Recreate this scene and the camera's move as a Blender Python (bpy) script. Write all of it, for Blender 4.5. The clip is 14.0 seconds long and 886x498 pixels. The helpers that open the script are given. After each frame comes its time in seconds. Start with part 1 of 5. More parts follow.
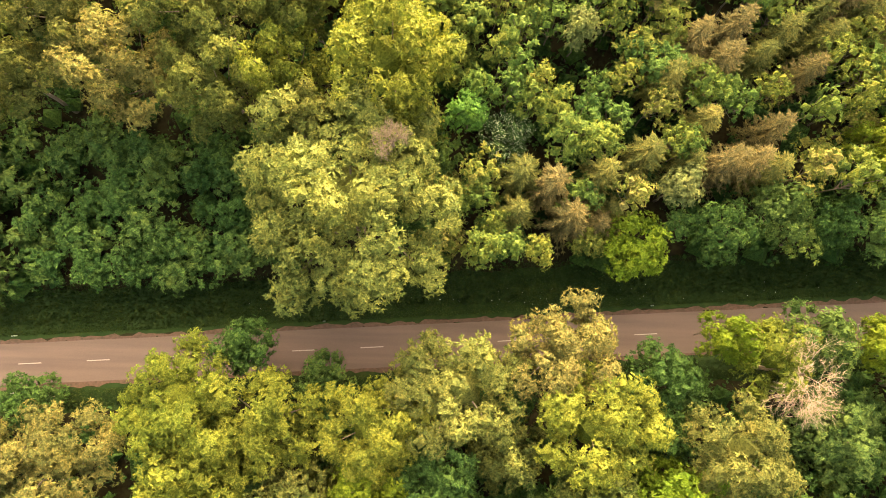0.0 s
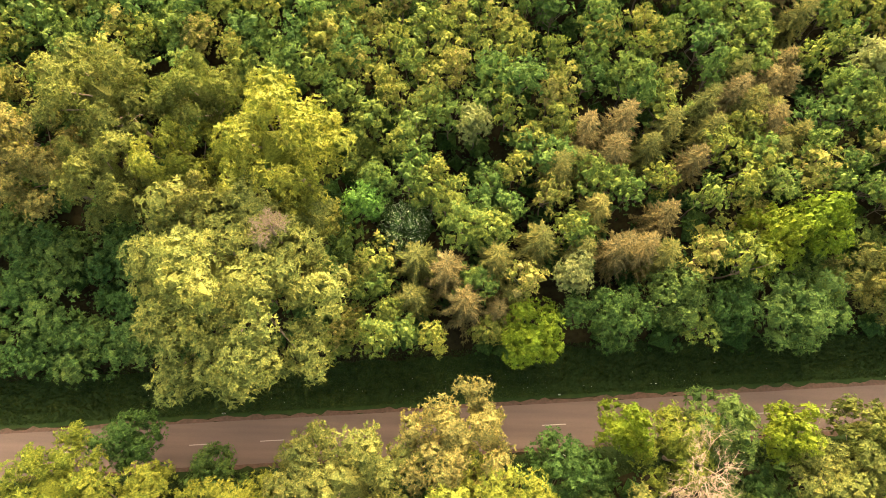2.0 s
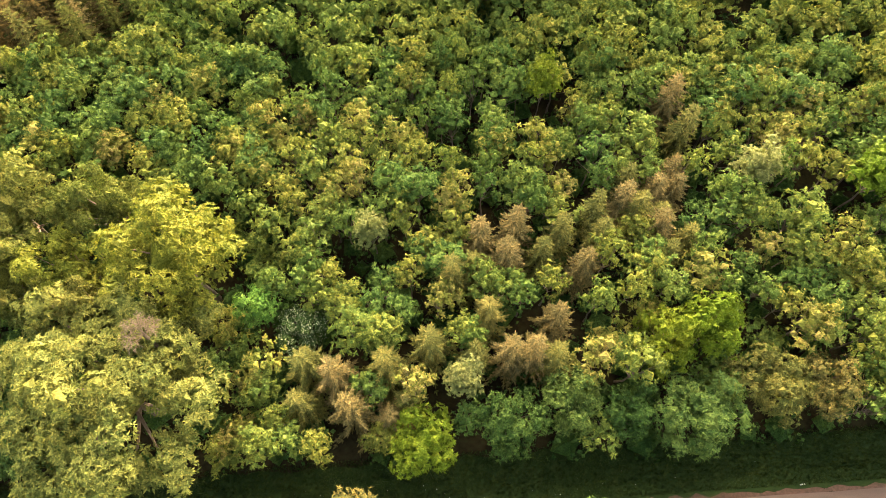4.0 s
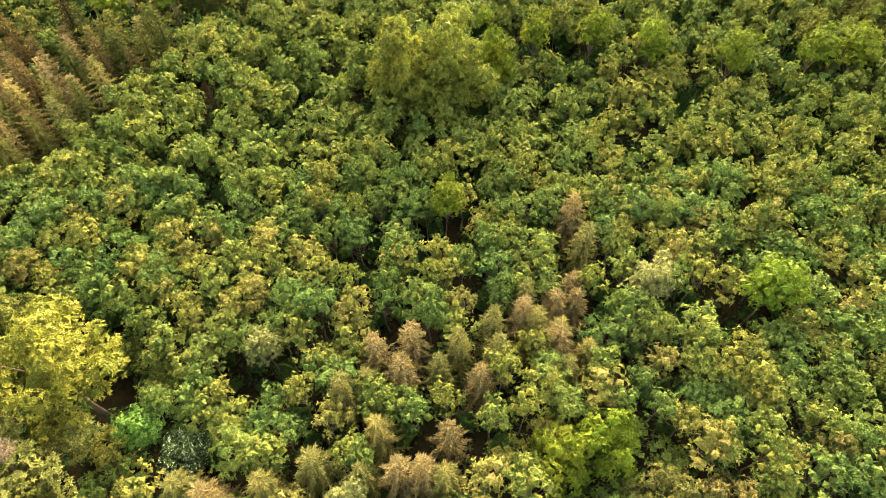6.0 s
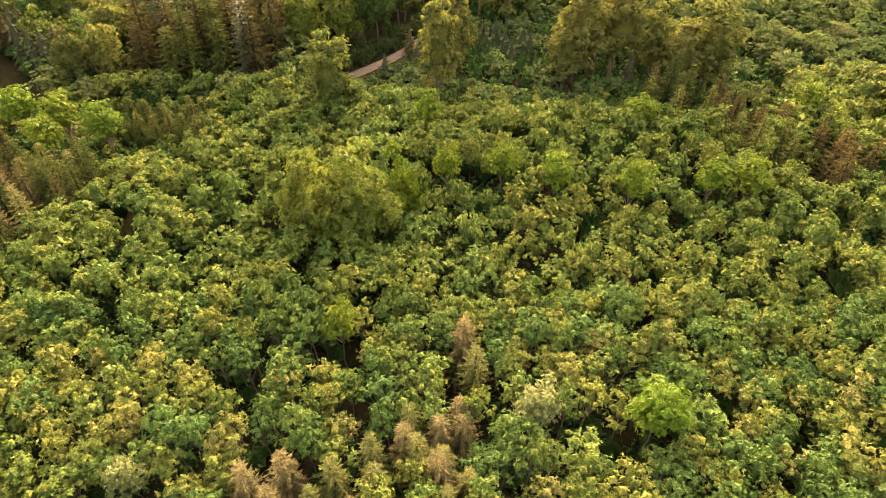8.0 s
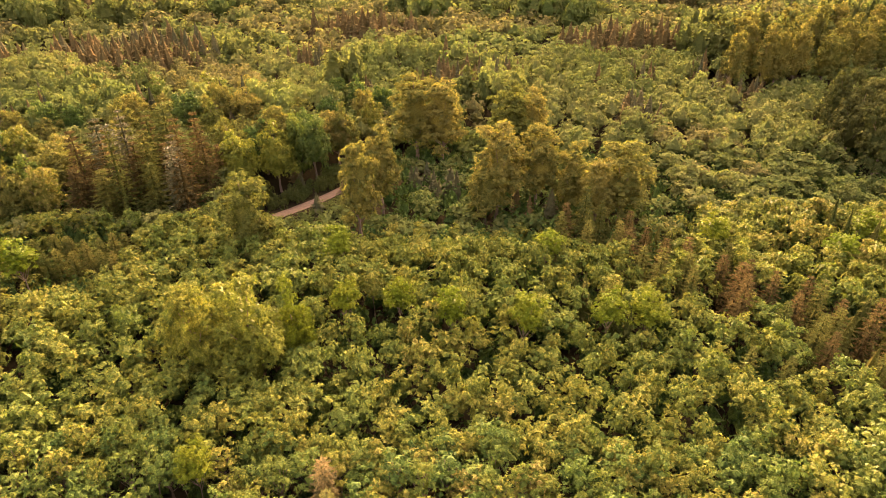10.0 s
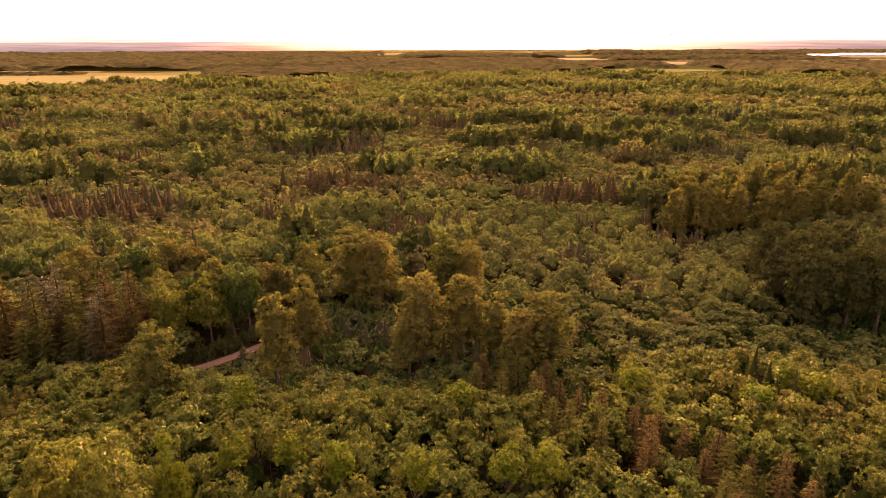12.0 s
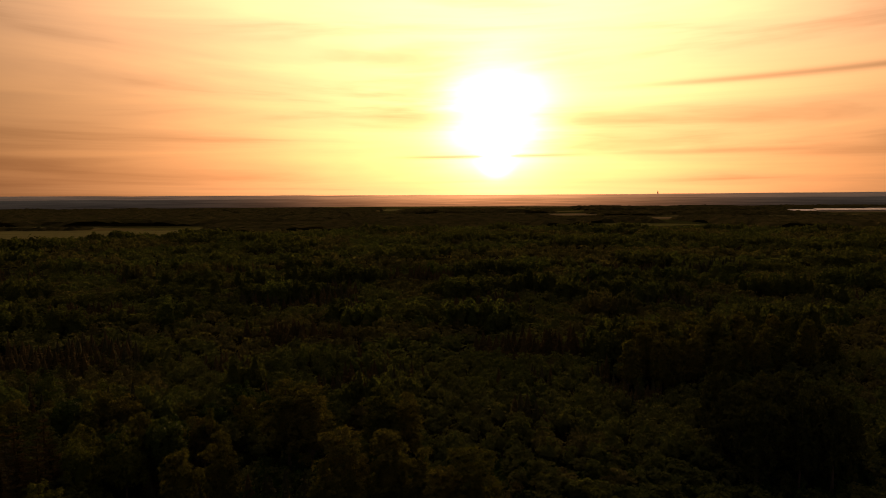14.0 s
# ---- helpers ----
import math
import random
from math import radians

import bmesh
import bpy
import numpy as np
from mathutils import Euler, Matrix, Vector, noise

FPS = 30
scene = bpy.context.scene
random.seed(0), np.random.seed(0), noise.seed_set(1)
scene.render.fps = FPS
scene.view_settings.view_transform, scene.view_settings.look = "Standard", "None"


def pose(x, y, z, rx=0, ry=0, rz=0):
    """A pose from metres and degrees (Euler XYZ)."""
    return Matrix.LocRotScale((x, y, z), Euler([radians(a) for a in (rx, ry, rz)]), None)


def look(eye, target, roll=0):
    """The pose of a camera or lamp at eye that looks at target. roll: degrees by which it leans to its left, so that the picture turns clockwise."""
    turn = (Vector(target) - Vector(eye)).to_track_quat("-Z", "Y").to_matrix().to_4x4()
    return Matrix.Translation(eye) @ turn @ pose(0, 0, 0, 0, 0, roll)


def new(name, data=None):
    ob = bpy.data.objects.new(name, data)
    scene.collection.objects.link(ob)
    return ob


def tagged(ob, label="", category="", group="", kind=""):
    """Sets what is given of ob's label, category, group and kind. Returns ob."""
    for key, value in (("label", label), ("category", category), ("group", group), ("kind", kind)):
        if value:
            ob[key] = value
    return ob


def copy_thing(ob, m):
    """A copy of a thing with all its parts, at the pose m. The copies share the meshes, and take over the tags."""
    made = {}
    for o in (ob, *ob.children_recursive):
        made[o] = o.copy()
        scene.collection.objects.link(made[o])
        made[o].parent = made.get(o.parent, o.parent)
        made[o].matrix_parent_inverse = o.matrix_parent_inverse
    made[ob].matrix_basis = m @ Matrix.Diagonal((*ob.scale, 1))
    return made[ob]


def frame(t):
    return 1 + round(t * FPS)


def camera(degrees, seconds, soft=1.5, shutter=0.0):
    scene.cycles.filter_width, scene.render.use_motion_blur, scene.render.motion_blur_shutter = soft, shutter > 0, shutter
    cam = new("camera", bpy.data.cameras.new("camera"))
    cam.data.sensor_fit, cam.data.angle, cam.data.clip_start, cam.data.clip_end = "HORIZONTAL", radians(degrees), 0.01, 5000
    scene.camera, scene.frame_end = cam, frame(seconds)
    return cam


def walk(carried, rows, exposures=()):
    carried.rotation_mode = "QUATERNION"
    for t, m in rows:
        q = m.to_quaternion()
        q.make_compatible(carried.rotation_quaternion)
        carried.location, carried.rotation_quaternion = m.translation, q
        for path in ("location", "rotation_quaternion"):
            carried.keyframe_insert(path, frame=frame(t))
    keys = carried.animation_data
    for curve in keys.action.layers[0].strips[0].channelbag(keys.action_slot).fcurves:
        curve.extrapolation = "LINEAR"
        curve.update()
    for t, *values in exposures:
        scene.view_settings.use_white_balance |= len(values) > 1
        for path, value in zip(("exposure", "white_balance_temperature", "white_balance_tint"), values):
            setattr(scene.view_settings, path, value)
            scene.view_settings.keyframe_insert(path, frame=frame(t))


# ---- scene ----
cam = camera(70.3, 14.0, soft=0.8)
PATH = [
    (0, (4.048, -0.539, 83.457), (4.033, -0.354, 81.466), -3.3),
    (0.5, (7.057, -0.753, 83.465), (7.046, -0.491, 81.482), -1.0),
    (1, (10.032, -0.959, 83.489), (10.021, -0.623, 81.517), -0.6),
    (1.5, (13.186, -1.083, 83.528), (13.173, -0.674, 81.57), -0.6),
    (2, (16.472, -1.171, 83.513), (16.455, -0.69, 81.571), -1.1),
    (2.5, (19.795, -1.35, 83.471), (19.779, -0.787, 81.552), -0.8),
    (3, (23.035, -1.671, 83.43), (23.017, -1.024, 81.537), -1.0),
    (3.2, (24.309, -1.766, 83.421), (24.292, -1.086, 81.54), -1.0),
    (5.3, (37.587, -2.348, 83.711), (37.587, -1.319, 81.996), 0.3),
    (5.5, (38.876, -2.363, 83.722), (38.878, -1.303, 82.026), 0.2),
    (6, (42.133, -2.368, 83.772), (42.137, -1.23, 82.127), 0.2),
    (6.5, (45.422, -2.4, 83.812), (45.433, -1.185, 82.224), 0.4),
    (7, (48.893, -2.53, 83.864), (48.908, -1.241, 82.335), 0.5),
    (7.5, (52.689, -2.681, 83.911), (52.707, -1.316, 82.448), 0.6),
    (8, (56.934, -2.729, 83.95), (56.958, -1.291, 82.56), 0.6),
    (8.2, (58.814, -2.728, 83.967), (58.837, -1.262, 82.606), 0.5),
    (10.3, (80.338, -2.598, 84.486), (80.351, -0.869, 83.482), -0.0),
    (10.5, (82.349, -2.592, 84.502), (82.362, -0.839, 83.539), -0.0),
    (11, (87.309, -2.607, 84.55), (87.322, -0.8, 83.693), -0.1),
    (11.5, (92.155, -2.725, 84.617), (92.17, -0.872, 83.865), -0.1),
    (12, (97.016, -2.883, 84.737), (97.033, -0.988, 84.1), -0.1),
    (12.5, (101.938, -3.08, 84.864), (101.955, -1.151, 84.338), -0.2),
    (13, (106.961, -3.314, 84.939), (106.98, -1.356, 84.532), -0.2),
    (13.5, (111.869, -3.55, 84.943), (111.889, -1.571, 84.652), -0.2),
    (13.7, (113.822, -3.595, 84.93), (113.837, -1.61, 84.687), -0.2),
    (14, (116.73, -3.623, 84.898), (116.747, -1.63, 84.727), -0.22),
]
EXPOSURES = [(0.0, 4.78, 6250, 12), (3.2, 4.80, 6050, 15), (5.0, 4.92, 5950, 18), (8.0, 4.96, 6200, 27), (10.3, 5.03, 7300, 56), (11.2, 5.06, 7400, 69), (11.8, 4.32, 7800, 77), (12.5, 2.70, 8600, 84), (13.2, 1.15, 9100, 80), (13.6, 0.5, 8800, 64), (14.0, -0.35, 8200, 46)]
walk(cam, [(t, look(eye, target, roll)) for t, eye, target, roll in PATH], EXPOSURES)

# ---- light: a low sun ahead, a hazy evening sky ----
SUN_AZ, SUN_EL = radians(5.3), radians(3.2)
SUN_DIR = Vector((math.sin(SUN_AZ) * math.cos(SUN_EL), math.cos(SUN_AZ) * math.cos(SUN_EL), math.sin(SUN_EL)))
sun = new("sun", bpy.data.lights.new("sun", "SUN"))
sun.data.energy, sun.data.angle, sun.data.color = 2.6, radians(9.0), (1.0, 0.70, 0.42)
sun.rotation_mode = "QUATERNION"
sun.rotation_quaternion = SUN_DIR.to_track_quat("Z", "Y")
sun.location = (0, 0, 200)


class Nodes:
    """A short way to write node trees."""

    def __init__(self, tree):
        self.tree = tree
        tree.nodes.clear()

    def add(self, kind, inputs=None, **settings):
        node = self.tree.nodes.new(kind)
        for key, value in settings.items():
            setattr(node, key, value)
        for key, value in (inputs or {}).items():
            if isinstance(value, bpy.types.NodeSocket):
                self.tree.links.new(value, node.inputs[key])
            else:
                node.inputs[key].default_value = value
        return node

    def math(self, op, a, b=0.0, clamp=False):
        return self.add("ShaderNodeMath", {0: a, 1: b}, operation=op, use_clamp=clamp).outputs[0]

    def vec(self, op, a, b=(0, 0, 0)):
        node = self.add("ShaderNodeVectorMath", {0: a, 1: b}, operation=op)
        return node.outputs["Value"] if op in ("DOT_PRODUCT", "LENGTH") else node.outputs["Vector"]

    def ramp(self, fac, stops, mode="LINEAR"):
        node = self.add("ShaderNodeValToRGB", {0: fac})
        node.color_ramp.interpolation = mode
        while len(node.color_ramp.elements) < len(stops):
            node.color_ramp.elements.new(0.5)
        for el, (at, col) in zip(node.color_ramp.elements, stops):
            el.position, el.color = at, (*col, 1.0)
        return node.outputs["Color"]

    def mix(self, fac, a, b, blend="MIX"):
        node = self.add("ShaderNodeMix", data_type="RGBA", blend_type=blend)
        for socket, value in zip((node.inputs[0], node.inputs[6], node.inputs[7]), (fac, a, b)):
            if isinstance(value, bpy.types.NodeSocket):
                self.tree.links.new(value, socket)
            else:
                socket.default_value = value if isinstance(value, float) else (*value, 1.0)
        return node.outputs[2]

    def noise(self, vector, scale, detail=3.0, rough=0.5):
        return self.add("ShaderNodeTexNoise", {"Vector": vector, "Scale": scale, "Detail": detail, "Roughness": rough}).outputs["Fac"]


def build_world():
    world = bpy.data.worlds.new("evening_sky")
    scene.world = world
    world.use_nodes = True
    n = Nodes(world.node_tree)
    way = n.add("ShaderNodeTexCoord").outputs["Generated"]
    sky = n.add("ShaderNodeTexSky", sky_type="NISHITA", sun_disc=False, sun_elevation=SUN_EL, sun_rotation=SUN_AZ, air_density=1.0, dust_density=2.5, ozone_density=1.0).outputs["Color"]
    way = n.vec("NORMALIZE", way)
    parts = n.add("ShaderNodeSeparateXYZ", {0: way})
    up = n.math("MAXIMUM", parts.outputs["Z"], 0.0)
    around = n.math("ARCTAN2", parts.outputs["X"], parts.outputs["Y"])
    # streaks of cloud that climb to the right, finer towards the horizon
    sheet = n.add("ShaderNodeCombineXYZ", {0: around, 1: n.math("MULTIPLY", n.math("POWER", up, 0.7), 4.2)}).outputs[0]
    turned = n.add("ShaderNodeMapping", {"Vector": sheet, "Rotation": (0, 0, radians(-22)), "Scale": (1.2, 2.5, 1.0)}).outputs[0]
    cloud = n.math("ADD", n.math("MULTIPLY", n.add("ShaderNodeTexNoise", {"Vector": turned, "Scale": 1.5, "Detail": 5.0, "Roughness": 0.55, "Distortion": 0.5}).outputs["Fac"], 0.65), n.math("MULTIPLY", n.noise(sheet, 1.3, 2.0), 0.35))
    bright = n.ramp(cloud, [(0.36, (1.22, 1.17, 1.08)), (0.50, (1.0, 0.97, 0.94)), (0.62, (0.70, 0.64, 0.60))])

    def bar(el, slope, half, az, reach, depth):
        """A thin bar of cloud: darkest along its middle line, fading to its ends."""
        off = n.math("DIVIDE", n.math("SUBTRACT", n.math("SUBTRACT", parts.outputs["Z"], el), n.math("MULTIPLY", n.math("SUBTRACT", around, az), slope)), half)
        side = n.math("DIVIDE", n.math("SUBTRACT", around, az), reach)
        gone = n.math("ADD", n.math("MULTIPLY", off, off), n.math("POWER", n.math("ABSOLUTE", side), 4.0))
        return n.math("SUBTRACT", 1.0, n.math("MULTIPLY", n.math("EXPONENT", n.math("MULTIPLY", gone, -1.0)), depth))

    close = n.math("MAXIMUM", n.vec("DOT_PRODUCT", way, tuple(SUN_DIR)), 0.0)
    high = (math.sin(SUN_AZ) * math.cos(radians(7.0)), math.cos(SUN_AZ) * math.cos(radians(7.0)), math.sin(radians(7.0)))
    above = n.math("MAXIMUM", n.vec("DOT_PRODUCT", way, high), 0.0)
    broad = n.math("MAXIMUM", n.vec("DOT_PRODUCT", way, (math.sin(SUN_AZ) * math.cos(radians(17.0)), math.cos(SUN_AZ) * math.cos(radians(17.0)), math.sin(radians(17.0)))), 0.0)

    def lit(base, power, strength, color):
        f = n.math("MULTIPLY", n.math("POWER", base, power), strength)
        return n.vec("MULTIPLY", color, n.add("ShaderNodeCombineXYZ", {0: f, 1: f, 2: f}).outputs[0])

    # a thin high veil of cloud over the whole sky, brighter towards the sun, and the glow round the sun
    total = n.vec("ADD", n.vec("MULTIPLY", sky, (0.4, 0.4, 0.4)), (0.52, 0.50, 0.46))
    total = n.vec("ADD", total, lit(broad, 5.0, 22.0, (1.0, 0.76, 0.47)))
    low = n.ramp(up, [(0.0, (0.60, 0.43, 0.27)), (0.13, (0.62, 0.51, 0.36)), (0.30, (0.76, 0.70, 0.58)), (0.52, (1.0, 0.97, 0.90))])
    total = n.vec("MULTIPLY", total, low)
    for base, power, strength, color in ((above, 22.0, 5.2, (1.0, 0.76, 0.42)), (above, 420.0, 34.0, (1.0, 0.90, 0.66)), (close, 7000.0, 90.0, (1.0, 0.93, 0.75))):
        total = n.vec("ADD", total, lit(base, power, strength, color))
    total = n.vec("MULTIPLY", total, bright)
    for line in ((0.0600, 0.01, 0.0026, 0.085, 0.13, 0.55), (0.163, 0.015, 0.0045, 0.56, 0.24, 0.42), (0.062, 0.0, 0.0040, 0.42, 0.14, 0.25)):
        f = bar(*line)
        total = n.vec("MULTIPLY", total, n.add("ShaderNodeCombineXYZ", {0: f, 1: f, 2: f}).outputs[0])
    back = n.add("ShaderNodeBackground", {"Color": total, "Strength": 0.12})
    out = n.add("ShaderNodeOutputWorld")
    n.tree.links.new(back.outputs[0], out.inputs[0])


build_world()


# ---- materials ----
def material(name, build):
    mat = bpy.data.materials.new(name)
    mat.use_nodes = True
    n = Nodes(mat.node_tree)
    shader = build(n)
    out = n.add("ShaderNodeOutputMaterial")
    n.tree.links.new(shader, out.inputs["Surface"])
    return mat


def principled(n, color, rough=0.8, bump=None, depth=0.02, **more):
    inputs = {"Base Color": color, "Roughness": rough, **more}
    if bump is not None:
        inputs["Normal"] = n.add("ShaderNodeBump", {"Height": bump, "Strength": 0.6, "Distance": depth}).outputs[0]
    return n.add("ShaderNodeBsdfPrincipled", inputs).outputs[0]


def leaf_material(name, stops, see_through=0.27, specks=None, cell=7.0, vary=1.0, gloss=0.03):
    """Leaves: a tree's own tone from the ramp, each spray and each leaf a little lighter or darker and turned its own way, part of the light passing through."""

    def build(n):
        told = n.add("ShaderNodeAttribute", attribute_name="tint").outputs["Fac"]
        mine = n.add("ShaderNodeObjectInfo").outputs["Random"]
        geo = n.add("ShaderNodeNewGeometry")
        pos = geo.outputs["Position"]
        spray = geo.outputs["Random Per Island"]
        tone = n.math("ADD", n.math("MAXIMUM", told, 0.0), n.math("MULTIPLY", mine, n.math("LESS_THAN", told, 0.0)))
        tone = n.math("ADD", n.math("MULTIPLY", tone, 0.8), n.math("MULTIPLY", spray, 0.2))
        col = n.ramp(tone, [(at, (r, g, b * 1.4)) for at, (r, g, b) in stops])
        patch = n.noise(pos, 0.35, 2.0)
        col = n.mix(1.0, col, n.ramp(patch, [(0.3, (0.82, 0.88, 0.90)), (0.7, (1.16, 1.10, 1.0))]), "MULTIPLY")
        col = n.mix(1.0, col, n.ramp(spray, [(0.0, tuple(1 - vary * v for v in (0.30, 0.22, 0.20))), (1.0, tuple(1 + vary * v for v in (0.30, 0.22, 0.10)))]), "MULTIPLY")
        leaves = n.add("ShaderNodeTexVoronoi", {"Vector": pos, "Scale": cell, "Randomness": 1.0})
        leaf = n.add("ShaderNodeSeparateColor", {0: leaves.outputs["Color"]}).outputs[0]
        col = n.mix(1.0, col, n.ramp(leaf, [(0.0, tuple(1 - vary * v for v in (0.42, 0.38, 0.38))), (0.45, (0.96, 0.97, 0.96)), (1.0, tuple(1 + vary * v for v in (0.40, 0.36, 0.26)))]), "MULTIPLY")
        if specks:
            col = n.mix(n.math("GREATER_THAN", leaf, 1.0 - specks), col, (0.42, 0.46, 0.32))
        relief = n.add("ShaderNodeBump", {"Height": leaf, "Strength": 0.6, "Distance": 0.6 / cell}).outputs[0]
        front = n.add("ShaderNodeBsdfPrincipled", {"Base Color": col, "Roughness": 0.6, "Specular IOR Level": gloss, "Normal": relief}).outputs[0]
        through_col = n.mix(1.0, col, (1.0, 1.1, 0.62), "MULTIPLY")
        behind = n.add("ShaderNodeBsdfTranslucent", {"Color": through_col, "Normal": relief}).outputs[0]
        return n.add("ShaderNodeMixShader", {0: see_through, 1: front, 2: behind}).outputs[0]

    return material(name, build)


LEAF = {
    "green": leaf_material("leaf_green", [(0.0, (0.028, 0.062, 0.012)), (0.5, (0.045, 0.085, 0.016)), (1.0, (0.072, 0.108, 0.021))], 0.28),
    "mixed": leaf_material("leaf_mixed", [(0.0, (0.044, 0.088, 0.017)), (0.35, (0.068, 0.112, 0.018)), (0.6, (0.092, 0.126, 0.019)), (0.8, (0.122, 0.140, 0.019)), (0.92, (0.136, 0.136, 0.028)), (1.0, (0.150, 0.138, 0.040))]),
    "yellowgreen": leaf_material("leaf_yellowgreen", [(0.0, (0.064, 0.114, 0.007)), (1.0, (0.104, 0.138, 0.009))], vary=0.8),
    "yellow": leaf_material("leaf_yellow", [(0.0, (0.086, 0.112, 0.012)), (1.0, (0.120, 0.134, 0.015))], vary=1.0),
    "spring": leaf_material("leaf_spring", [(0.0, (0.070, 0.150, 0.020)), (1.0, (0.095, 0.175, 0.024))]),
    "olive": leaf_material("leaf_olive", [(0.0, (0.066, 0.086, 0.016)), (0.6, (0.094, 0.102, 0.022)), (1.0, (0.120, 0.110, 0.028))], vary=1.0, gloss=0.0),
    "gold": leaf_material("leaf_gold", [(0.0, (0.092, 0.112, 0.020)), (1.0, (0.126, 0.130, 0.028))], vary=1.0),
    "dome": leaf_material("leaf_dome", [(0.0, (0.088, 0.118, 0.015)), (1.0, (0.128, 0.140, 0.018))], 0.27, vary=1.0),
    "pale": leaf_material("leaf_pale", [(0.0, (0.098, 0.130, 0.030)), (1.0, (0.135, 0.150, 0.040))], vary=0.72),
    "blossom": leaf_material("leaf_blossom", [(0.0, (0.050, 0.092, 0.020)), (1.0, (0.066, 0.108, 0.024))], 0.3, 0.16),
    "needle_brown": leaf_material("needle_brown", [(0.0, (0.088, 0.078, 0.023)), (0.5, (0.126, 0.108, 0.033)), (1.0, (0.164, 0.140, 0.045))], 0.3, None, 11.0, 0.9),
    "needle_olive": leaf_material("needle_olive", [(0.0, (0.070, 0.084, 0.018)), (0.6, (0.115, 0.118, 0.024)), (1.0, (0.150, 0.140, 0.030))], 0.3, None, 11.0, 0.9),
    "needle_dark": leaf_material("needle_dark", [(0.0, (0.030, 0.048, 0.018)), (1.0, (0.070, 0.070, 0.028))], 0.2),
    # darker copy of the leaves: the far-right stand's shade is in this colour
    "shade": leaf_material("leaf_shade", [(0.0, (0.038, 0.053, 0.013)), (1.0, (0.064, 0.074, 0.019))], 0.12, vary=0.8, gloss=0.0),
    "dusk": leaf_material("leaf_dusk", [(0.0, (0.084, 0.098, 0.019)), (1.0, (0.128, 0.126, 0.027))], 0.27, vary=1.0, gloss=0.0),
    "rust": leaf_material("needle_rust", [(0.0, (0.034, 0.030, 0.009)), (0.5, (0.054, 0.045, 0.012)), (1.0, (0.078, 0.062, 0.017))], 0.10, None, 7.0, 0.7, gloss=0.0),
    "fir": leaf_material("needle_fir", [(0.0, (0.036, 0.050, 0.010)), (0.6, (0.056, 0.066, 0.012)), (1.0, (0.080, 0.082, 0.016))], 0.10, None, 7.0, 0.7, gloss=0.0),
    "far_green": leaf_material("far_leaf_green", [(0.0, (0.048, 0.072, 0.017)), (1.0, (0.084, 0.100, 0.024))], 0.35, cell=1.6, vary=0.35, gloss=0.0),
    "far_mixed": leaf_material("far_leaf_mixed", [(0.0, (0.054, 0.092, 0.020)), (0.5, (0.082, 0.114, 0.026)), (1.0, (0.112, 0.126, 0.034))], 0.34, cell=1.6, vary=0.35, gloss=0.0),
    "far_olive": leaf_material("far_leaf_olive", [(0.0, (0.074, 0.092, 0.024)), (1.0, (0.122, 0.118, 0.036))], 0.34, cell=1.6, vary=0.35, gloss=0.0),
    "far_brown": leaf_material("far_needle_brown", [(0.0, (0.056, 0.050, 0.016)), (1.0, (0.100, 0.082, 0.027))], 0.10, cell=1.6, vary=0.35, gloss=0.0),
    "far_dark": leaf_material("far_needle_dark", [(0.0, (0.032, 0.046, 0.018)), (1.0, (0.075, 0.076, 0.028))], 0.08, cell=1.6, vary=0.35, gloss=0.0),
}


def bark_build(base):
    def build(n):
        pos = n.add("ShaderNodeNewGeometry").outputs["Position"]
        grain = n.noise(n.vec("MULTIPLY", pos, (9.0, 9.0, 1.6)), 1.0, 4.0)
        col = n.ramp(grain, [(0.3, tuple(c * 0.55 for c in base)), (0.7, tuple(c * 1.3 for c in base))])
        return principled(n, col, 0.9, grain, 0.03)

    return build


BARK = material("bark", bark_build((0.11, 0.085, 0.06)))
DEADWOOD = material("dead_wood", bark_build((0.13, 0.10, 0.066)))
PALE_DEADWOOD = material("pale_dead_wood", bark_build((0.20, 0.16, 0.105)))


def ground_build(n):
    pos = n.add("ShaderNodeNewGeometry").outputs["Position"]
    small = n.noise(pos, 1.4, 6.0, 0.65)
    # litter tones lowered to near black, standing in for shade below the crowns
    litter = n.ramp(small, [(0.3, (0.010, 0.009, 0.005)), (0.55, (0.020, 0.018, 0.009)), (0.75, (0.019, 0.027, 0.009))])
    flat = n.vec("MULTIPLY", pos, (1.0, 1.0, 0.0))
    cells = n.add("ShaderNodeTexVoronoi", {"Vector": n.vec("MULTIPLY", flat, (0.0026, 0.0052, 1.0)), "Scale": 1.0, "Randomness": 0.9})
    shade = n.add("ShaderNodeSeparateColor", {0: cells.outputs["Color"]}).outputs[0]
    crops = n.ramp(shade, [(0.0, (0.030, 0.040, 0.015)), (0.4, (0.045, 0.052, 0.020)), (0.72, (0.085, 0.100, 0.034)), (0.85, (0.110, 0.105, 0.045))], "CONSTANT")
    crops = n.mix(1.0, crops, n.ramp(n.noise(flat, 0.02, 4.0), [(0.3, (0.8, 0.8, 0.8)), (0.7, (1.15, 1.15, 1.1))]), "MULTIPLY")
    out_there = n.math("GREATER_THAN", n.add("ShaderNodeSeparateXYZ", {0: pos}).outputs["Y"], 1050.0)
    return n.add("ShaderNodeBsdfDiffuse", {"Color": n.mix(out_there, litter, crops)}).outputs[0]


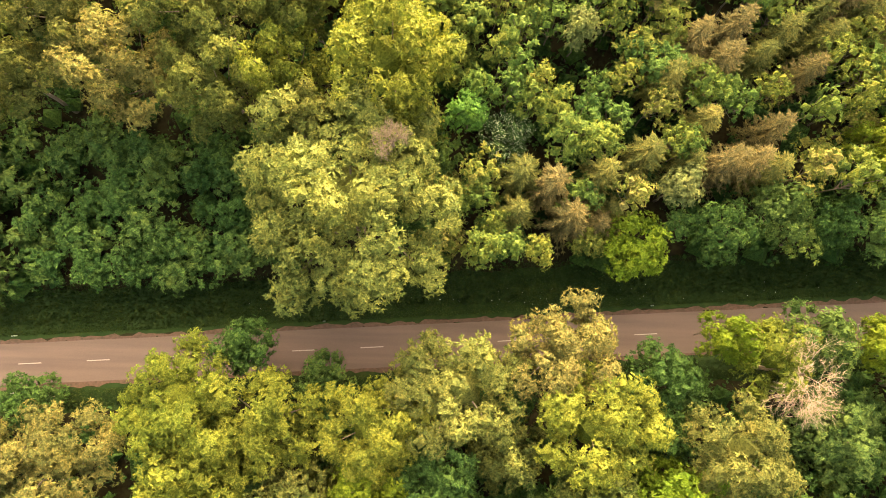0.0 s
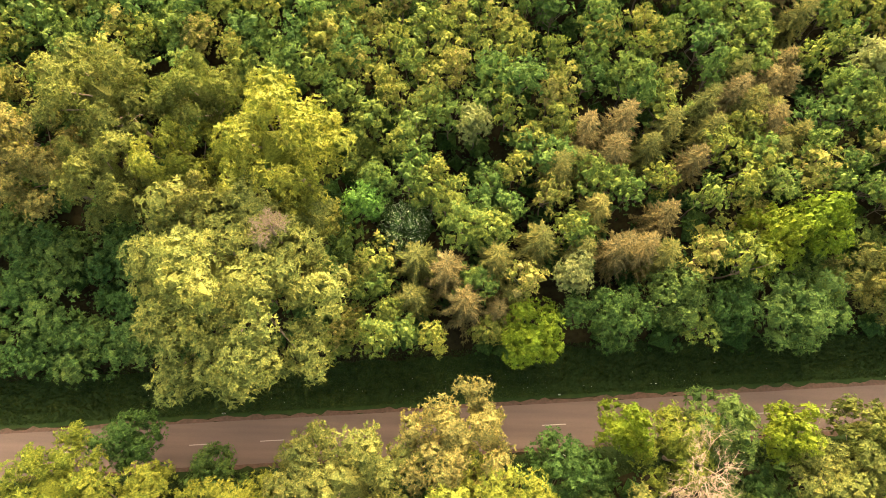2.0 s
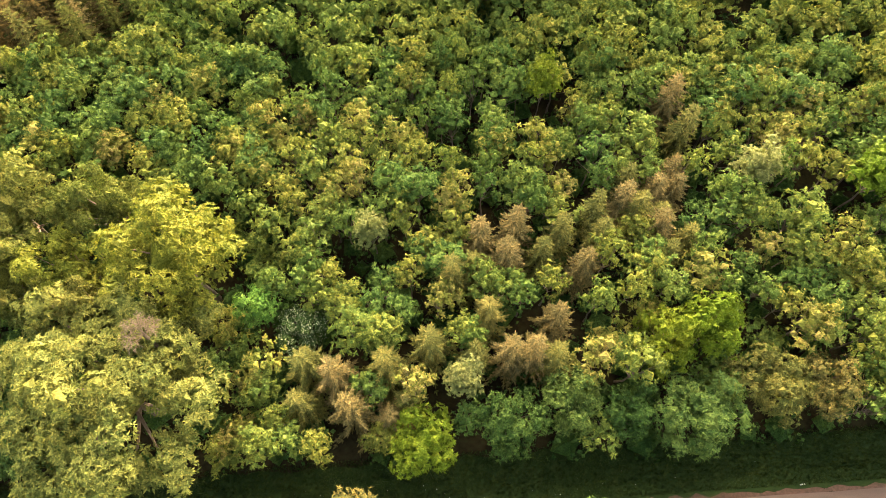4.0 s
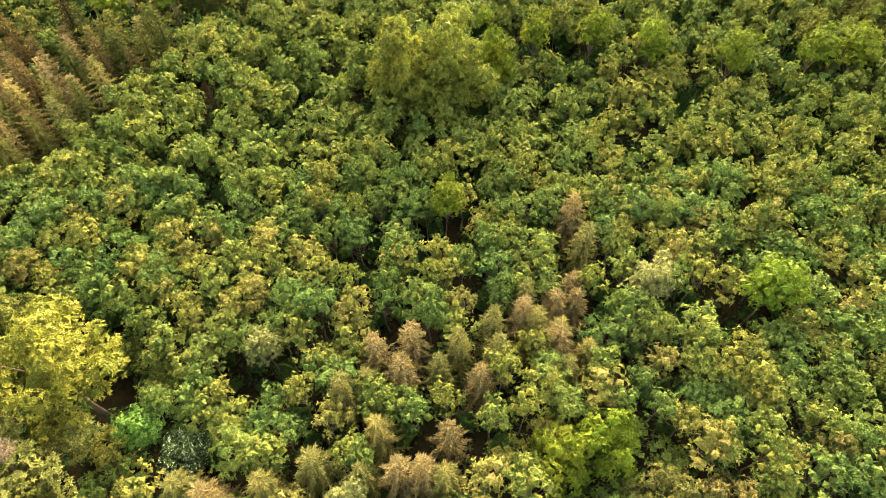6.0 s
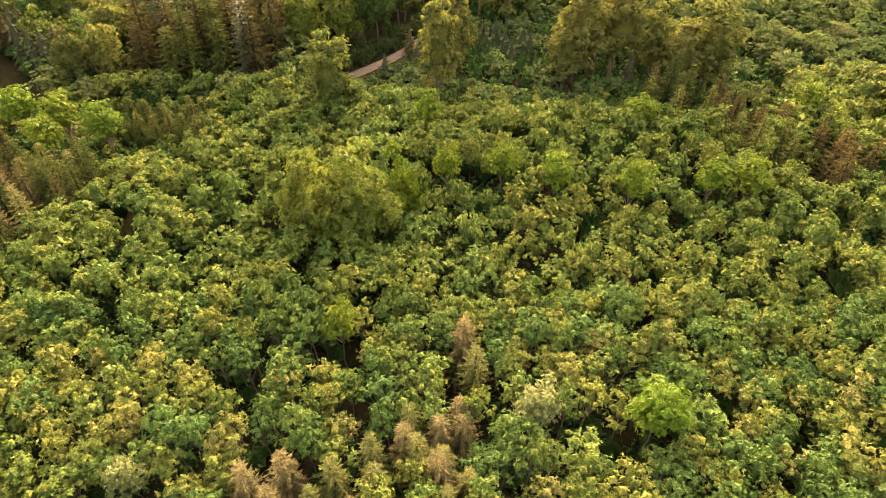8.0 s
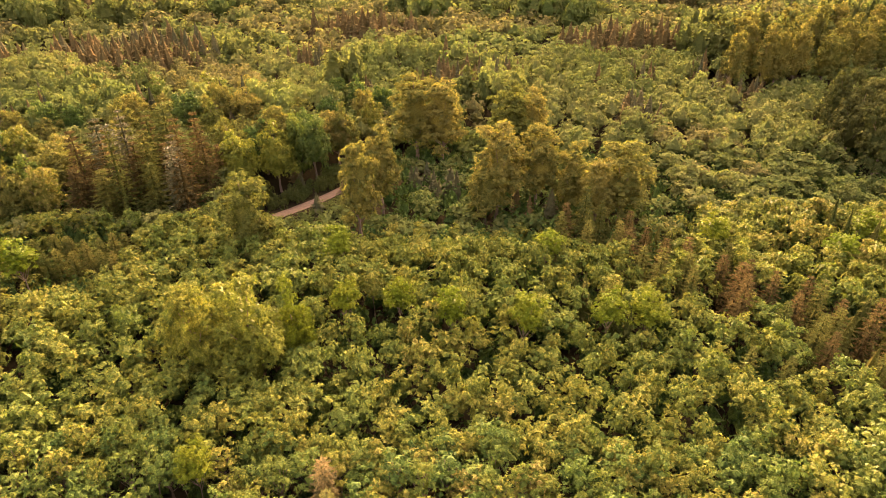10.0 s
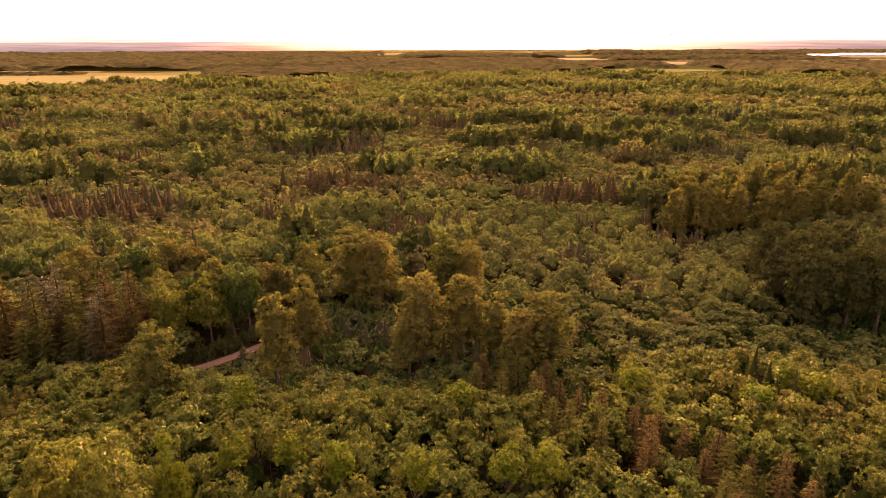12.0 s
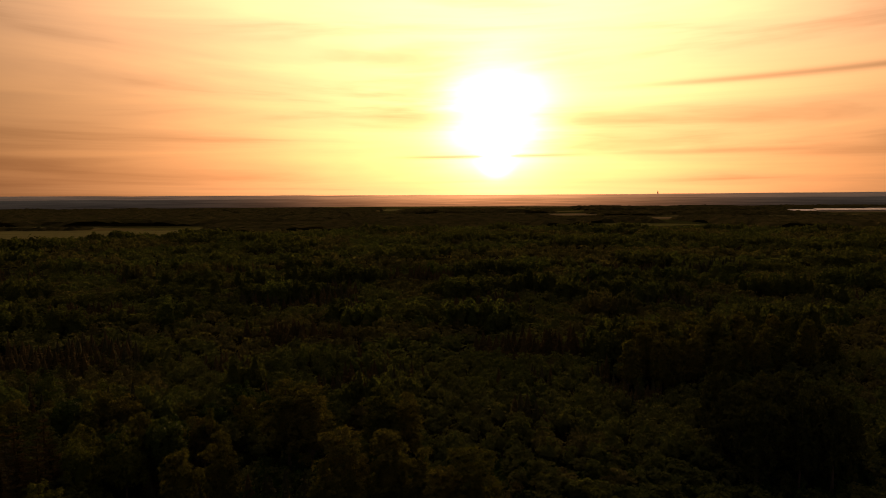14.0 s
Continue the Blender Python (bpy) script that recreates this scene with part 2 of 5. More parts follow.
def road_build(n):
    pos = n.add("ShaderNodeNewGeometry").outputs["Position"]
    fine = n.noise(pos, 16.0, 5.0, 0.7)
    wear = n.noise(n.vec("MULTIPLY", pos, (0.05, 0.9, 1.0)), 1.0, 4.0)
    col = n.ramp(wear, [(0.3, (0.064, 0.045, 0.038)), (0.7, (0.090, 0.064, 0.053))])
    col = n.mix(1.0, col, n.ramp(fine, [(0.3, (0.82, 0.82, 0.82)), (0.7, (1.12, 1.12, 1.12))]), "MULTIPLY")
    return principled(n, col, 0.85, fine, 0.01)


def soil_build(n):
    pos = n.add("ShaderNodeNewGeometry").outputs["Position"]
    a = n.noise(pos, 2.2, 6.0, 0.7)
    col = n.ramp(a, [(0.3, (0.024, 0.018, 0.010)), (0.5, (0.052, 0.029, 0.019)), (0.75, (0.085, 0.048, 0.033))])
    return principled(n, col, 0.95, a, 0.04)


def track_build(n):
    pos = n.add("ShaderNodeNewGeometry").outputs["Position"]
    a = n.noise(pos, 1.2, 6.0, 0.7)
    col = n.ramp(a, [(0.3, (0.046, 0.034, 0.021)), (0.7, (0.092, 0.066, 0.040))])
    return principled(n, col, 0.95, a, 0.05)


def grass_build(n):
    pos = n.add("ShaderNodeNewGeometry").outputs["Position"]
    a = n.noise(pos, 0.7, 6.0, 0.7)
    # greens set below real grass, so the colour carries the trees' shade
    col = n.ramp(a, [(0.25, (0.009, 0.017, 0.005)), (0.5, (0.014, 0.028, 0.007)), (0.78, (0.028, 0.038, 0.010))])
    return principled(n, col, 1.0, n.noise(pos, 5.0, 4.0), 0.08, **{"Specular IOR Level": 0.1})


def plain_build(color, rough=0.6, **more):
    def build(n):
        pos = n.add("ShaderNodeNewGeometry").outputs["Position"]
        a = n.noise(pos, 7.0, 4.0)
        col = n.ramp(a, [(0.3, tuple(c * 0.8 for c in color)), (0.7, tuple(min(1.0, c * 1.1) for c in color))])
        return principled(n, col, rough, **more)

    return build


GROUND, ROAD, SOIL = material("forest_floor", ground_build), material("asphalt", road_build), material("shoulder_soil", soil_build)
TRACK, GRASS = material("sandy_track", track_build), material("verge_grass", grass_build)
PAINT, PLASTIC = material("road_paint", plain_build((0.21, 0.19, 0.17))), material("white_plastic", plain_build((0.78, 0.78, 0.76), 0.4))
BLACK, PETAL = material("black_plastic", plain_build((0.02, 0.02, 0.02), 0.4)), material("white_petals", plain_build((0.66, 0.68, 0.60)))
# blades darkened likewise, for the shade that falls on the verge
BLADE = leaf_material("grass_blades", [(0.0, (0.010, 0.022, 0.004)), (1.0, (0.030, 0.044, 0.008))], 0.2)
ROOF, PALE_WALL = material("roof_sheet", plain_build((0.62, 0.62, 0.60), 0.35)), material("pale_wall", plain_build((0.55, 0.50, 0.44)))


def far_wood_build(n):
    pos = n.add("ShaderNodeNewGeometry").outputs["Position"]
    own = n.add("ShaderNodeAttribute", attribute_name="tint").outputs["Fac"]
    tone = n.math("ADD", n.math("MULTIPLY", own, 0.45), n.math("MULTIPLY", n.noise(pos, 0.006, 4.0), 0.55))
    col = n.ramp(tone, [(0.2, (0.050, 0.058, 0.022)), (0.8, (0.105, 0.098, 0.040))])
    return n.add("ShaderNodeMixShader", {0: 0.4, 1: n.add("ShaderNodeBsdfDiffuse", {"Color": col}).outputs[0], 2: n.add("ShaderNodeBsdfTranslucent", {"Color": col}).outputs[0]}).outputs[0]


FAR_WOOD = material("far_wood", far_wood_build)


# ---- mesh helpers ----
def unit(v):
    return v / np.maximum(np.linalg.norm(v, axis=-1, keepdims=True), 1e-9)


class Soup:
    """Vertices and faces gathered in arrays: each piece is (verts n x 3, faces m x k), with a tint for its faces and, for leaves, normals that follow the crown's form."""

    def __init__(self):
        self.v, self.f, self.t, self.n, self.count = [], [], [], [], 0

    def add(self, verts, faces, tint=-1.0, normals=None):
        self.v.append(verts)
        self.f.append(faces + self.count)
        self.t.append(np.broadcast_to(np.asarray(tint, float), (len(faces),)))
        self.n.append(normals)
        self.count += len(verts)
        return self

    def placed(self, other, m, tint):
        """Another soup's arrays, moved by a 3 x 4 matrix."""
        back = np.linalg.inv(m[:, :3])
        for piece, faces, normals in other.packed():
            self.add(piece @ m[:, :3].T + m[:, 3], faces, tint, unit(normals @ back))

    def packed(self):
        """One piece for each face size."""
        if not hasattr(self, "store"):
            verts, normals = np.concatenate(self.v), np.concatenate(self.n)
            self.store = []
            for k in sorted({f.shape[1] for f in self.f}):
                faces = np.concatenate([f for f in self.f if f.shape[1] == k])
                used, back = np.unique(faces, return_inverse=True)
                self.store.append((verts[used], back.reshape(faces.shape), normals[used]))
        return self.store

    def mesh(self, name, mat, smooth=False):
        me = bpy.data.meshes.new(name)
        verts = np.concatenate(self.v)
        sizes = np.concatenate([np.full(len(f), f.shape[1]) for f in self.f])
        loops = np.concatenate([f.ravel() for f in self.f])
        me.vertices.add(len(verts))
        me.vertices.foreach_set("co", verts.astype(np.float32).ravel())
        me.loops.add(len(loops))
        me.loops.foreach_set("vertex_index", loops.astype(np.int32))
        me.polygons.add(len(sizes))
        me.polygons.foreach_set("loop_start", np.r_[0, np.cumsum(sizes)[:-1]].astype(np.int32))
        tint = me.attributes.new("tint", "FLOAT", "FACE")
        tint.data.foreach_set("value", np.concatenate(self.t).astype(np.float32))
        me.polygons.foreach_set("use_smooth", np.full(len(sizes), smooth))
        if all(n is not None for n in self.n):
            form = me.attributes.new("custom_normal", "FLOAT_VECTOR", "POINT")
            form.data.foreach_set("vector", np.concatenate(self.n).astype(np.float32).ravel())
        me.update(calc_edges=True)
        me.materials.append(mat)
        return me


FORM = 0.68  # how far a leaf's shading follows its crown's rounded form rather than its own tilt


def leaf_quads(corners, out, form=FORM):
    """Four-cornered leaves (n x 4 x 3) turned to face outwards, and their normals."""
    own = unit(np.cross(corners[:, 2] - corners[:, 0], corners[:, 3] - corners[:, 1]))
    away = (own * out).sum(1) < 0
    corners[away] = corners[away][:, [0, 3, 2, 1]]
    own[away] *= -1
    normal = unit(form * out + (1 - form) * own)
    return corners.reshape(-1, 3), np.arange(4 * len(corners)).reshape(-1, 4), -1.0, np.repeat(normal, 4, 0)


def hull(soup, verts, faces, scale, at):
    """A dense inner mass."""
    return soup.add(verts * scale + at, faces, -1.0, unit(verts / scale))


def tufts(rng, at, normal, form, length, width, blades=6):
    """Tufts: rosettes of folded leaf sprays round a twig's end, their faces turned to the light, the tips drooping outwards."""
    n = len(at)
    lean = unit(normal + 0.30 * rng.normal(size=(n, 3)) + np.array([0, 0, 0.35]))
    first = unit(np.cross(lean, rng.normal(size=(n, 3))))
    second = np.cross(lean, first)
    size = rng.uniform(0.7, 1.3, (n, 1))
    made = []
    for k in range(blades):
        turn = 2 * np.pi * k / blades + rng.uniform(-0.45, 0.45, (n, 1))
        fan = np.cos(turn) * first + np.sin(turn) * second
        axis = unit(fan + rng.uniform(0.0, 0.6, (n, 1)) * lean)
        side = unit(np.cross(lean, axis) + 0.25 * rng.normal(size=(n, 3)))
        ln, wd = length * size * rng.uniform(0.7, 1.3, (n, 1)), width * size * rng.uniform(0.8, 1.2, (n, 1))
        mid = at + axis * ln * 0.45
        made.append(np.stack([at, mid + side * wd * 0.5, at + axis * ln + np.array([0, 0, -0.28]) * ln, mid - side * wd * 0.5], 1))
    return leaf_quads(np.stack(made, 1).reshape(-1, 4, 3), np.repeat(form, blades, 0))


OCTA_V = np.array([(1, 0, 0), (-1, 0, 0), (0, 1, 0), (0, -1, 0), (0, 0, 1), (0, 0, -1)], float)
OCTA_F = np.array([(0, 2, 4), (2, 1, 4), (1, 3, 4), (3, 0, 4), (2, 0, 5), (1, 2, 5), (3, 1, 5), (0, 3, 5)])


PHI = (1 + 5 ** 0.5) / 2
ICO_V = np.array([(-1, PHI, 0), (1, PHI, 0), (-1, -PHI, 0), (1, -PHI, 0), (0, -1, PHI), (0, 1, PHI), (0, -1, -PHI), (0, 1, -PHI), (PHI, 0, -1), (PHI, 0, 1), (-PHI, 0, -1), (-PHI, 0, 1)]) / (1 + PHI ** 2) ** 0.5
ICO_F = np.array([(0, 11, 5), (0, 5, 1), (0, 1, 7), (0, 7, 10), (0, 10, 11), (1, 5, 9), (5, 11, 4), (11, 10, 2), (10, 7, 6), (7, 1, 8), (3, 9, 4), (3, 4, 2), (3, 2, 6), (3, 6, 8), (3, 8, 9), (4, 9, 5), (2, 4, 11), (6, 2, 10), (8, 6, 7), (9, 8, 1)])


def tube(points, radii, sides=6):
    """A tapered tube along points."""
    points, radii = np.asarray(points, float), np.asarray(radii, float)
    along = unit(np.gradient(points, axis=0))
    ref = np.where(np.abs(along[:, 2:3]) > 0.9, np.array([[1.0, 0, 0]]), np.array([[0, 0, 1.0]]))
    a = unit(np.cross(along, ref))
    b = np.cross(along, a)
    turn = np.arange(sides) * 2 * np.pi / sides
    ring = points[:, None] + radii[:, None, None] * (np.cos(turn)[None, :, None] * a[:, None] + np.sin(turn)[None, :, None] * b[:, None])
    i, j = np.meshgrid(np.arange(len(points) - 1), np.arange(sides), indexing="ij")
    k = (j + 1) % sides
    faces = np.stack([i * sides + j, i * sides + k, (i + 1) * sides + k, (i + 1) * sides + j], -1).reshape(-1, 4)
    return ring.reshape(-1, 3), faces


def core(soup, points, radii, sides):
    """The dense middle of a conifer."""
    verts, faces = tube(points, radii, sides)
    return soup.add(verts, faces, -1.0, unit(verts * np.array([1, 1, 0]) + np.array([0, 0, 1e-3])))


# ---- tree shapes ----
def lobes_of(rng, radius, middle, half, count, size, depth=1.45):
    """Centres and radii of the leafy lumps that make a broad crown."""
    k = np.arange(count) + 0.5
    z = 1 - depth * k / count
    turn = k * 2.39996 + rng.uniform(0, 6.3)
    flat = np.sqrt(np.maximum(0, 1 - z * z))
    way = np.stack([flat * np.cos(turn), flat * np.sin(turn), z], 1) + rng.normal(size=(count, 3)) * 0.10
    reach = rng.uniform(0.55, 0.98, (count, 1)) * (1 + 0.11 * np.sin(3 * turn + rng.uniform(0, 6)) + 0.07 * np.sin(2 * turn + rng.uniform(0, 6)))[:, None]
    centre = way * reach * np.array([radius, radius, half]) + np.array([0, 0, middle])
    return centre, size * rng.uniform(0.6, 1.35, count)


def masses_of(rng, radius, middle, half, count, each, size, depth=1.3):
    """The same for an old crown: lumps gathered in a few great masses with deep gaps between them."""
    big, _ = lobes_of(rng, radius * 0.80, middle, half * 0.80, count, 1.0, depth)
    centre = []
    for c in big:
        out = unit(c - np.array([0, 0, middle - half * 0.3]))
        way = unit(rng.normal(size=(each, 3)) + 0.75 * out)
        centre.append(c + way * radius * rng.uniform(0.08, 0.27, (each, 1)) * np.array([1, 1, 0.8]))
    centre = np.concatenate(centre)
    return centre, size * rng.uniform(0.55, 1.25, len(centre))


def leafy(rng, centre, size, middle, per_area, length, width, squash=0.85):
    """Leaves over a group of lumps, none buried deep inside a neighbour."""
    soup = Soup()
    for c, r in zip(centre, size):
        if r < 1.5:
            hull(soup, OCTA_V, OCTA_F, np.array([r, r, r * squash]) * rng.uniform(0.50, 0.72, (6, 1)), c)
        else:
            hull(soup, ICO_V, ICO_F, np.array([r, r, r * squash]) * rng.uniform(0.38, 0.54, (12, 1)), c)
    total = int(per_area * 4 * np.pi * (size ** 2).sum() * 0.8 / 6)
    which = rng.choice(len(size), total, p=size ** 2 / (size ** 2).sum())
    way = unit(rng.normal(size=(total, 3)) + np.array([0, 0, 0.35]))
    at = centre[which] + way * (size[which] * rng.uniform(0.78, 1.16, total))[:, None] * np.array([1, 1, squash])
    gap = np.linalg.norm(at[:, None] - centre[None], axis=2) / size[None]
    gap[np.arange(total), which] = 9
    keep = gap.min(1) > 0.82
    at, way = at[keep], way[keep]
    form = unit(way + 0.6 * unit(at - np.array([0, 0, middle])))
    return soup.add(*tufts(rng, at, way, form, length * 1.15, width * 0.85))


def cluster_crown(seed, radius, middle, half, lumps, size, count, length, width):
    """A crown far off: hanging clusters of leaves over a few lumps, round a dense heart."""
    rng = np.random.default_rng(seed)
    centre, lump = lobes_of(rng, radius, middle, half, lumps, size, 1.35)
    which = rng.choice(lumps, count, p=lump ** 2 / (lump ** 2).sum())
    way = unit(rng.normal(size=(count, 3)) + 0.9 * unit(centre[which] - np.array([0, 0, middle])) + np.array([0, 0, 0.25]))
    at = centre[which] + way * (lump[which] * rng.uniform(0.75, 1.1, count))[:, None]
    face = unit(way + 0.25 * rng.normal(size=(count, 3)))
    axis = unit(np.array([0, 0, -1.0]) + 0.45 * rng.normal(size=(count, 3)))
    axis = unit(axis - face * (axis * face).sum(1, keepdims=True))
    side = np.cross(face, axis)
    ln, wd = length * rng.uniform(0.7, 1.3, (count, 1)), width * rng.uniform(0.7, 1.3, (count, 1))
    corners = np.stack([at - axis * ln * 0.45, at + side * wd * 0.5 + face * wd * 0.1, at + axis * ln * 0.55, at - side * wd * 0.5 + face * wd * 0.1], 1)
    soup = Soup().add(*leaf_quads(corners, unit(way + 0.6 * unit(at - np.array([0, 0, middle]))), 0.85))
    return hull(soup, OCTA_V, OCTA_F, np.array([radius, radius, half * 0.95]) * rng.uniform(0.8, 1.0, (6, 1)), np.array([0, 0, middle]))


def broad_crown(seed, radius, middle, half, count, size, per_area=4.6, length=0.75, width=0.42, depth=1.45, each=0, heart=1.0):
    rng = np.random.default_rng(seed)
    centre, lump = masses_of(rng, radius, middle, half, count, each, size, depth) if each else lobes_of(rng, radius, middle, half, count, size, depth)
    soup = leafy(rng, centre, lump, middle, per_area, length, width)
    return hull(soup, ICO_V, ICO_F, np.array([radius, radius, half]) * rng.uniform(0.28, 0.40, (12, 1)) * heart, np.array([0, 0, middle])), centre


def broad_trunk(seed, top, centre, girth):
    """A trunk with limbs that reach into the crown's lumps."""
    rng = np.random.default_rng(seed)
    soup = Soup()
    zs = np.linspace(-0.3, top * 0.66, 6)
    bend = np.cumsum(rng.normal(0, 0.12, (6, 2)), 0)
    spine = np.c_[bend - bend[0], zs]
    soup.add(*tube(spine, girth * np.linspace(1.0, 0.25, 6) * np.r_[1.35, np.ones(5)], 7))
    for c in centre[:: max(1, len(centre) // 10)]:
        start = np.array([np.interp(c[2] * 0.6, zs, spine[:, 0]), np.interp(c[2] * 0.6, zs, spine[:, 1]), c[2] * 0.6])
        mid = (start + c) / 2 + np.array([0, 0, -0.25])
        soup.add(*tube([start, mid, c], [girth * 0.38, girth * 0.22, girth * 0.08], 5))
    return soup


def conifer_crown(seed, height, radius):
    """Tiers of boughs that droop and turn up at the tip, each a feathered frond of needle sprays, up to a leader."""
    rng = np.random.default_rng(seed)
    soup = Soup()
    tiers, boughs = 13, 7
    steps = np.array([0.3, 0.52, 0.76, 1.0])
    at, out, size = [], [], []
    for i in range(tiers):
        h = 0.08 + 0.90 * (i / (tiers - 1)) ** 0.9
        reach = radius * (1 - h) ** 0.7 * rng.uniform(0.85, 1.15) + 0.35
        for b in range(boughs):
            turn = 2 * np.pi * (b + rng.uniform(-0.22, 0.22)) / boughs + i * 1.9
            way = np.array([np.cos(turn), np.sin(turn), 0.0])
            ln = reach * rng.uniform(0.8, 1.2)
            for s in steps:
                at.append(way * ln * s + np.array([0, 0, h * height - 0.55 * ln * s + 0.34 * ln * s * s]))
                out.append(way)
                size.append((1.0 - 0.45 * s) * (0.5 + 0.5 * min(1.0, ln / 1.6)))
    at, out, size = np.array(at), np.array(out), np.array(size)[:, None]
    n = len(at)
    fronds = ((0.0, 1.3, 0.30, 0.0), (-0.75, 0.85, 0.34, -0.06), (0.75, 0.85, 0.34, -0.06), (-1.2, 0.6, 0.40, -0.3), (1.2, 0.6, 0.40, -0.3))
    for turn, long, broad, dip in fronds:
        c, s = np.cos(turn), np.sin(turn)
        axis = unit(np.c_[out[:, 0] * c - out[:, 1] * s, out[:, 0] * s + out[:, 1] * c, rng.normal(dip, 0.18, n)])
        ln = long * rng.uniform(0.75, 1.25, (n, 1)) * (0.4 + radius / 5) * size
        side = unit(np.cross(axis, np.array([0, 0, 1.0]) + 0.35 * rng.normal(size=(n, 3))))
        wd = ln * broad
        corners = np.stack([at - axis * ln * 0.15, at + axis * ln * 0.4 + side * wd * 0.5, at + axis * ln - np.array([0, 0, 0.1]) * ln, at + axis * ln * 0.4 - side * wd * 0.5], 1)
        soup.add(*leaf_quads(corners, unit(out + np.array([0, 0, 0.8]))))
    # the dark dense inside of the crown
    zs = np.array([0.05, 0.09, 0.4, 0.7, 0.97])
    return core(soup, np.c_[np.zeros((5, 2)), zs * height], radius * 0.16 * np.r_[0.2, 0.98 * np.ones(1), (1 - zs[2:]) ** 0.7], 7)


def cluster_conifer(seed, height, radius, count, length):
    """A conifer farther off: drooping sprays over a slim cone, up to a leader."""
    rng = np.random.default_rng(seed)
    h = 0.10 + 0.88 * (1 - np.sqrt(rng.uniform(0, 1, count)))
    turn = np.arange(count) * 2.39996 + rng.uniform(0, 0.6, count)
    out = np.c_[np.cos(turn), np.sin(turn), np.zeros(count)]
    at = out * (radius * (1 - h) ** 0.8 * rng.uniform(0.35, 0.9, count))[:, None] + np.array([0, 0, height]) * h[:, None]
    axis = unit(out + np.array([0, 0, -0.55]) + 0.2 * rng.normal(size=(count, 3)))
    side = unit(np.cross(axis, np.array([0, 0, 1.0])))
    ln = length * rng.uniform(0.7, 1.3, (count, 1)) * (1.15 - 0.7 * h[:, None])
    corners = np.stack([at - axis * ln * 0.3, at + side * ln * 0.34, at + axis * ln * 0.7, at - side * ln * 0.34], 1)
    soup = Soup().add(*leaf_quads(corners, unit(out + np.array([0, 0, 0.6]))))
    zs = np.array([0.06, 0.12, 0.5, 0.99])
    return core(soup, np.c_[np.zeros((4, 2)), zs * height], radius * np.array([0.2, 0.75, 0.42, 0.01]), 6)


def bare_branches(seed, top, radius):
    """A leafless head: forks that split and thin out."""
    rng = np.random.default_rng(seed)
    soup = Soup()
    soup.add(*tube([(0, 0, -0.3), (0.1, 0, top * 0.3), (0.2, 0.1, top * 0.62)], [0.32, 0.24, 0.16], 7))
    tips = [(np.array([0.2, 0.1, top * 0.6]), unit(np.array([rng.normal() * 1.1, rng.normal() * 1.1, 0.8])), top * 0.17, 0.05, 0) for _ in range(9)]
    while tips:
        at, way, ln, girth, level = tips.pop()
        bend = unit(way + rng.normal(size=3) * 0.25)
        end = at + bend * ln
        soup.add(*tube([at, (at + end) / 2 + rng.normal(size=3) * ln * 0.06, end], [girth, girth * 0.8, girth * 0.5], 4))
        if level < 3:
            for _ in range(rng.integers(4, 7)):
                tips.append((at + (end - at) * rng.uniform(0.5, 1.0), unit(bend * 0.8 + rng.normal(size=3) * 0.6 + np.array([0, 0, -0.06])), ln * rng.uniform(0.5, 0.75), max(0.012, girth * 0.55), level + 1))
    return soup


# ---- the ground, the road and its verges ----
SLOPE = 0.0709
ROAD_Y = -5.55


def road_mid(x):
    return ROAD_Y + SLOPE * x


def strip(name, mat, near, far, z, x0, x1, step, ragged=0.0, seed=1, thick=0.25):
    """A slab along the road between two offsets from its middle line."""
    rng = np.random.default_rng(seed)
    xs = np.arange(x0, x1 + step, step)
    a, b = rng.normal(0, ragged, len(xs)), rng.normal(0, ragged, len(xs))
    rows = []
    for off, wob in ((near, a), (far, b)):
        for top in (z, z - thick):
            rows.append(np.c_[xs, road_mid(xs) + off + wob, np.full(len(xs), top)])
    n = len(xs)
    i = np.arange(n - 1)
    soup = Soup().add(np.concatenate(rows), np.concatenate([
        np.c_[i, i + 1, 2 * n + i + 1, 2 * n + i], np.c_[n + i, n + i + 1, i + 1, i], np.c_[2 * n + i, 2 * n + i + 1, 3 * n + i + 1, 3 * n + i]]))
    return new(name, soup.mesh(name, mat))


def build_ground():
    rings = np.r_[0, 60, 150, 400, 1000, 2500, 4900.0]
    turn = np.arange(48) * 2 * np.pi / 48
    verts = np.concatenate([np.c_[100 + r * np.cos(turn), r * np.sin(turn), np.zeros(48)] for r in rings[1:]])
    verts = np.r_[verts, [[100, 0, 0]]]
    faces = []
    soup = Soup()
    j = np.arange(48)
    for k in range(len(rings) - 2):
        faces.append(np.c_[k * 48 + j, (k + 1) * 48 + j, (k + 1) * 48 + (j + 1) % 48, k * 48 + (j + 1) % 48])
    soup.add(verts, np.concatenate(faces))
    soup.v.append(np.zeros((0, 3)))
    soup.f.append(np.c_[np.full(48, len(verts) - 1), j, (j + 1) % 48])
    soup.t.append(np.zeros(48))
    tagged(new("ground", soup.mesh("ground", GROUND)), "forest floor with leaf litter, darkened for shade under the trees, fields far off", "ground", kind="structure")


build_ground()
tagged(strip("verge_north", GRASS, 3.0, 9.5, 0.05, -130, 190, 2.0, 0.25, 3), "green grass verge beside the road, darkened for tree shade", "grass verge", kind="structure")
tagged(strip("verge_south", GRASS, -6.5, -3.0, 0.05, -130, 190, 2.0, 0.25, 4), "green grass verge along the south side, shade put into its colour", "grass verge", kind="structure")
tagged(strip("shoulder_north", SOIL, 2.55, 3.2, 0.065, -130, 190, 0.8, 0.13, 5), "reddish brown bare soil road shoulder", "road shoulder", kind="structure")
